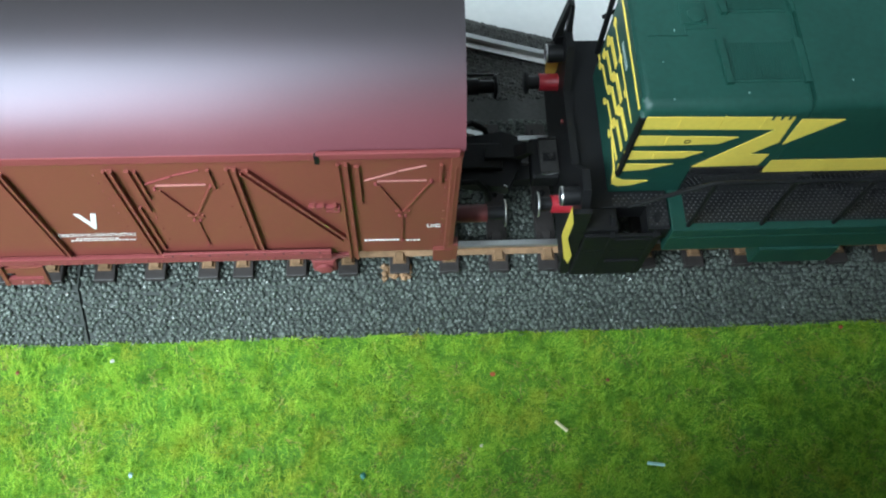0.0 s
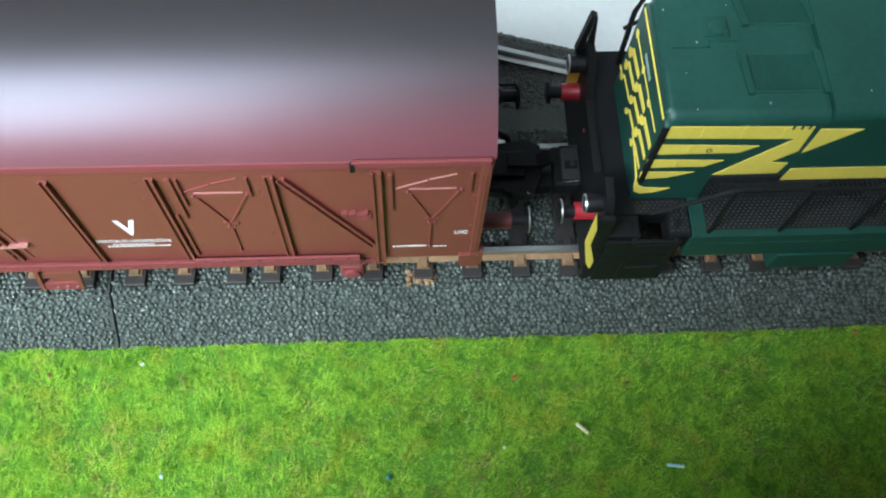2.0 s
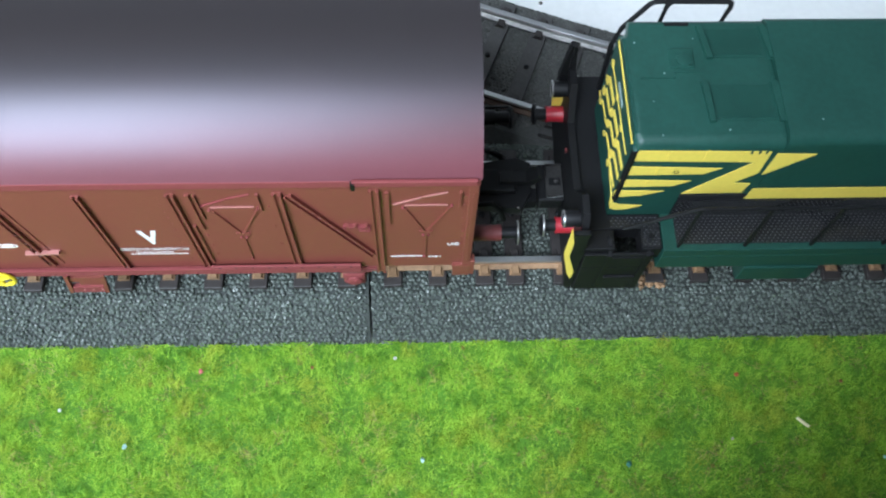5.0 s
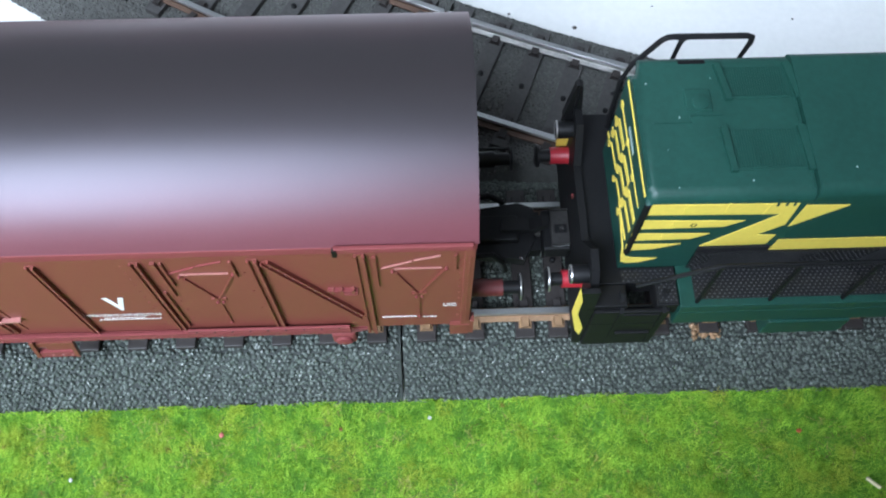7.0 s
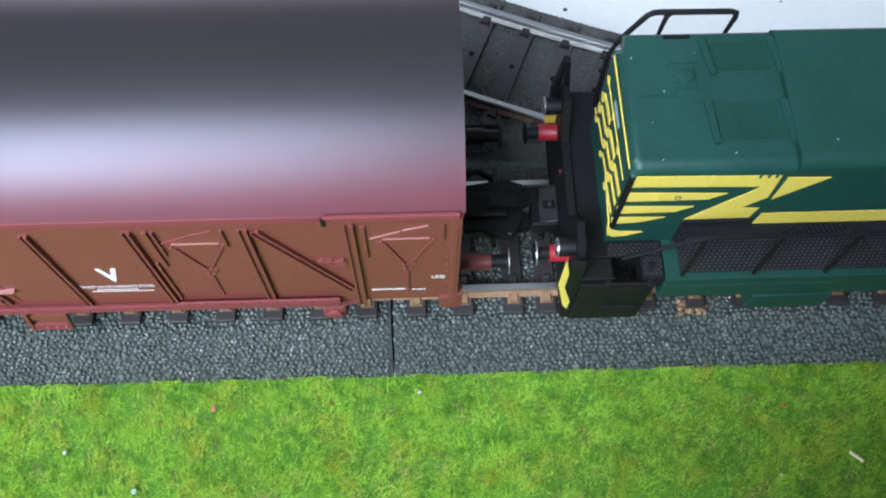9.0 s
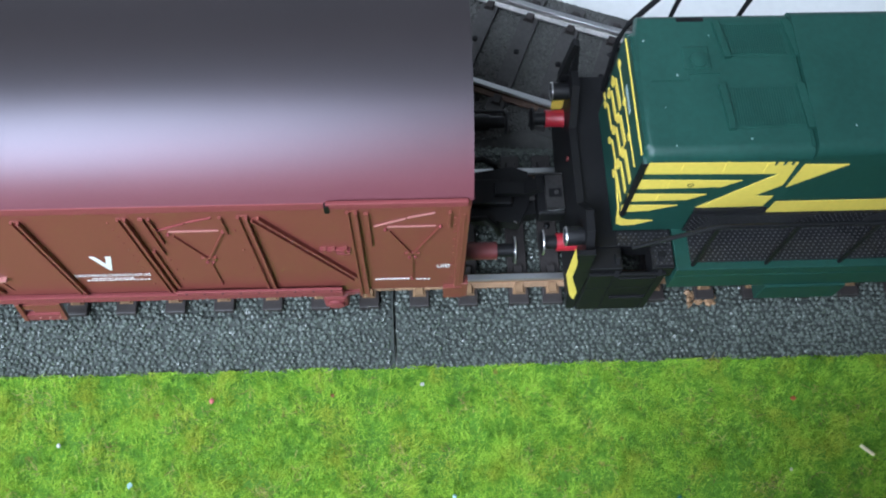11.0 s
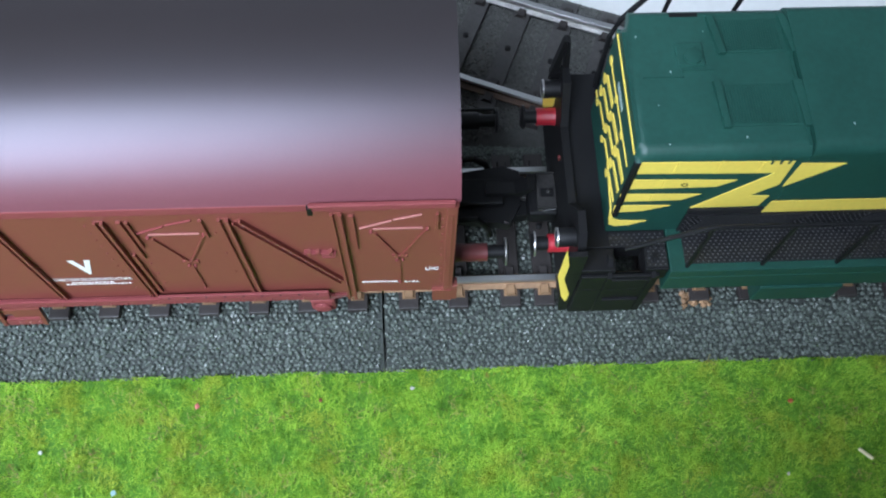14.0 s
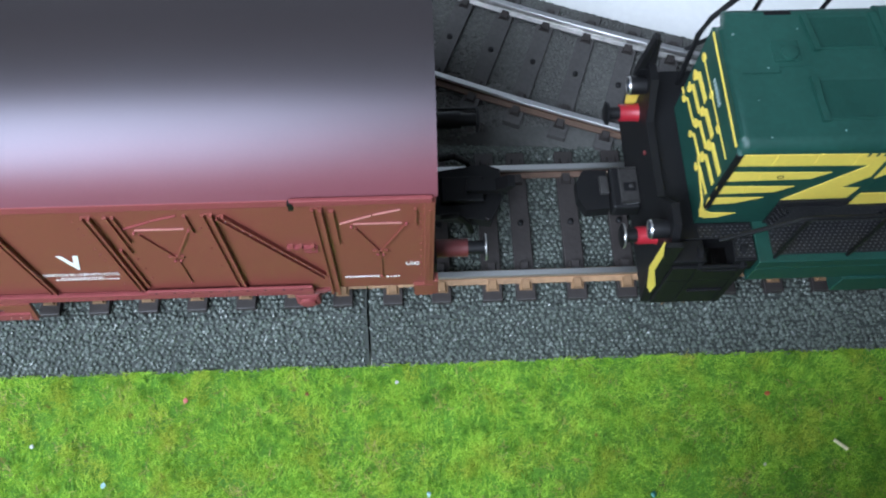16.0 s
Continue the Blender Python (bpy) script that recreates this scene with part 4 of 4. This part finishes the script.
        part("bezel", lathe(bmesh.new(), "x", (20.05, y, 29.6), [(0, 1.05), (-0.10, 1.18), (0.1, 1.27)], 24), M_STEELSIDE, lm, "bright ring", smooth=True)
        part("lens", lathe(bmesh.new(), "x", (20.1, y, 29.6), [(0, 1.0), (-0.12, 0.6), (-0.16, 0.1)], 24), M_GLASS, lm, "clear lens", smooth=True)
        buffer(c, 22.35, by, 24.2, -1, M_RED, 2.6, 1.6, "red buffer housing", 1.6)
    part("warning_stripe", prism(bmesh.new(), [(20.5, 27.2), (22.6, 27.2), (22.2, 24.0), (20.8, 24.0)], "y", 10.9, 11.1), M_YELLOW, c)
    part("warning_stripe", prism(bmesh.new(), [(20.4, 33.9), (21.3, 29.4), (21.35, 24.7), (22.8, 19.2), (22.7, 16.4), (21.85, 18.4), (20.4, 25.7)], "y", -14.62, -14.74), M_YELLOW, c, "yellow bent warning stripe")
    part("stripe_plate", prism(bmesh.new(), [(21.0, 31.6), (23.2, 31.6), (23.3, 12.8), (22.2, 12.8), (20.8, 25.6)], "y", -13.9, -14.58), M_BLACK, c, "black side plate of the buffer beam")
    part("coupler_pocket", one(18.4, 22.4, -3.2, 3.2, 16.8, 19.6, bevel=0.4), M_BLACK, c, "black coupler pocket")
    part("coupler_head", prism(bmesh.new(), [(13.9, -0.8), (14.9, -2.8), (18.3, -2.6), (18.3, 3.4), (15.0, 3.6), (13.9, 1.8)], "z", 16.2, 18.3), M_BLACK, c, "black coupler head")
    cp = part("coupler_plate", one(19.6, 22.25, -2.4, 2.7, 19.6, 20.0, bevel=0.15), M_COUPLER, c, "worn dark metal coupler plate")
    part("coupler_slot", one(20.1, 21.9, -0.8, 0.5, 19.98, 20.06), M_BLACK, cp, "dark slot")
    part("coupler_pin", lathe(bmesh.new(), "z", (21.2, -0.1, 0), [(20.0, 0.36), (20.45, 0.3), (20.55, 0.12)], 14), M_COUPLER, cp, "small metal pin", smooth=True)
    for y in (-2.5, 2.75):
        part("plate_edge", one(19.6, 22.2, y - 0.08, y + 0.08, 19.5, 20.3), M_COUPLER, cp)
    part("coupler_lip", rod(bmesh.new(), [(19.7, -2.75, 20.0), (20.4, -2.85, 19.9), (22.0, -2.7, 20.0)], 0.09), M_CHROME, cp, "bright worn edge")
    part("coupler_arm", one(17.0, 18.3, -0.6, 2.2, 18.3, 19.2, bevel=0.2), M_COUPLER, c, "worn metal coupler arm")
    part("red_mark", one(22.0, 22.28, 2.0, 2.5, 25.0, 25.5), M_DKRED, c)
    for k, x in enumerate((44, 68, 100)):
        wheelset(c, x, 6.0)
    part("frame", one(34, 128, -11, 11, 17, 20.75), M_BLACK, c)
    rng = random.Random(5)
    chips = [(28.2, 6.0), (30.2, -7.9), (35.9, 6.6), (38.6, -7.2), (31.5, 1.2), (50.2, -6.2), (29.6, -3.0)]
    for x, y in chips:
        r = rng.uniform(0.07, 0.15)
        pts = [(x + r * rng.uniform(0.4, 1.3) * math.cos(1.05 * k), y + r * rng.uniform(0.5, 1.8) * math.sin(1.05 * k)) for k in range(6)]
        part("paint_chip", prism(bmesh.new(), pts, "z", 45.97, 46.04 if x < 45 else 46.75), M_CHIP, c, "pale chip in the green paint")
    part("corner_strip", rod(bmesh.new(), [(26.95, -9.1, 31.6), (26.95, -9.1, 44.4)], 0.42), M_BLACK, c, "black painted hood corner")
    return c


LOCO = locomotive()


# ---- litter on the grass and rust stain on the ballast ----
def litter():
    rng = random.Random(3)
    flecks = ((-72.7, -23.7, 1.0, "pink", (0.75, 0.22, 0.18)), (-41.8, -22.1, 0.7, "white", (0.8, 0.8, 0.75)), (13.2, -25.8, 1.0, "orange", (0.55, 0.14, 0.05)),
              (66.5, -20.1, 0.9, "orange", (0.55, 0.12, 0.05)), (10.9, -36.1, 0.7, "white", (0.8, 0.78, 0.6)), (-5.7, -39.7, 1.1, "teal", (0.03, 0.20, 0.14)),
              (-37.6, -38.4, 0.9, "pale blue", (0.45, 0.7, 0.7)), (-94.0, -29.6, 0.8, "white", (0.75, 0.8, 0.7)), (-83.3, -35.5, 1.0, "pale blue", (0.4, 0.65, 0.6)),
              (30.0, -27.2, 0.8, "rust", (0.3, 0.12, 0.04)), (-55.0, -23.4, 0.7, "rust", (0.28, 0.1, 0.04)))
    for x, y, r, tone, rgb in flecks:
        bm = bmesh.new()
        bmesh.ops.create_icosphere(bm, subdivisions=1, radius=r * 0.43)
        for v in bm.verts:
            v.co = Vector((v.co.x * rng.uniform(0.7, 1.3), v.co.y * rng.uniform(0.7, 1.3), v.co.z * 0.5 + rng.uniform(-0.1, 0.1)))
            v.co += Vector((x, y, 1.55))
        tagged(part("fleck", bm, material(tone.replace(" ", "_") + "_fleck", [v * 0.75 for v in rgb], 0.6)), tone + " foam fleck lying in the model grass", "litter", "flecks in the grass")
    for x, y, a, n, tone, rgb in ((22.5, -33.7, -0.75, 2.2, "straw", (0.75, 0.68, 0.42)), (35.4, -39.5, -0.15, 2.4, "pale cyan", (0.45, 0.75, 0.72))):
        d = Vector((math.cos(a), math.sin(a), 0.05)) * n / 2
        p = Vector((x, y, 1.6))
        tagged(part("stick", rod(bmesh.new(), [p - d, p, p + d], 0.26, 6), material(tone + "_stick", rgb, 0.6)), tone + " splinter lying on the model grass", "litter", "flecks in the grass")


litter()


def rust_patch():
    rng = np.random.default_rng(9)
    n = 46
    pts = np.stack([rng.uniform(-2.4, 1.4, n), rng.uniform(-12.9, -10.4, n), rng.uniform(7.5, 7.95, n)], 1)
    bed = [o for o in bpy.data.objects if o.name.startswith("track_section")][1]
    ob = stones(bed, pts, 31, M_RUST, 1.1)
    tagged(ob, "rust-brown stained ballast grains")


rust_patch()


def motions():
    wag = [(0, 0), (2.55, 0), (2.75, -1.3), (3.0, -5.15), (3.5, -13.4), (4.0, -21.45), (4.2, -24.85), (4.7, -33.0), (5.1, -38.6), (5.5, -41.9), (5.9, -43.0), (6.3, -43.15), (16.0, -43.15)]
    loc = [(0, 0.1), (2.5, 0.1), (2.72, -1.4), (3.0, -5.75), (3.5, -14.0), (4.0, -22.1), (4.2, -25.4), (4.7, -33.5), (5.1, -39.1), (5.5, -42.4), (5.9, -43.5), (6.3, -43.6), (14.5, -43.65), (14.75, -43.3), (15.0, -41.3), (15.5, -35.35), (16.0, -29.15)]
    walk(WAGON, [(t, pose(x * MM, 0, 0)) for t, x in wag])
    walk(LOCO, [(t, pose(x * MM, 0, 0)) for t, x in loc])
    for owner, rows in ((WAGON, wag), (LOCO, loc)):
        for ws in [o for o in owner.children if o.name.startswith("wheelset")]:
            x0, z0 = ws.location.x, ws.location.z
            r = z0 / MM - 10.3
            walk(ws, [(t, pose(x0, 0, z0, 0, math.degrees(x / r), 0)) for t, x in rows])


motions()
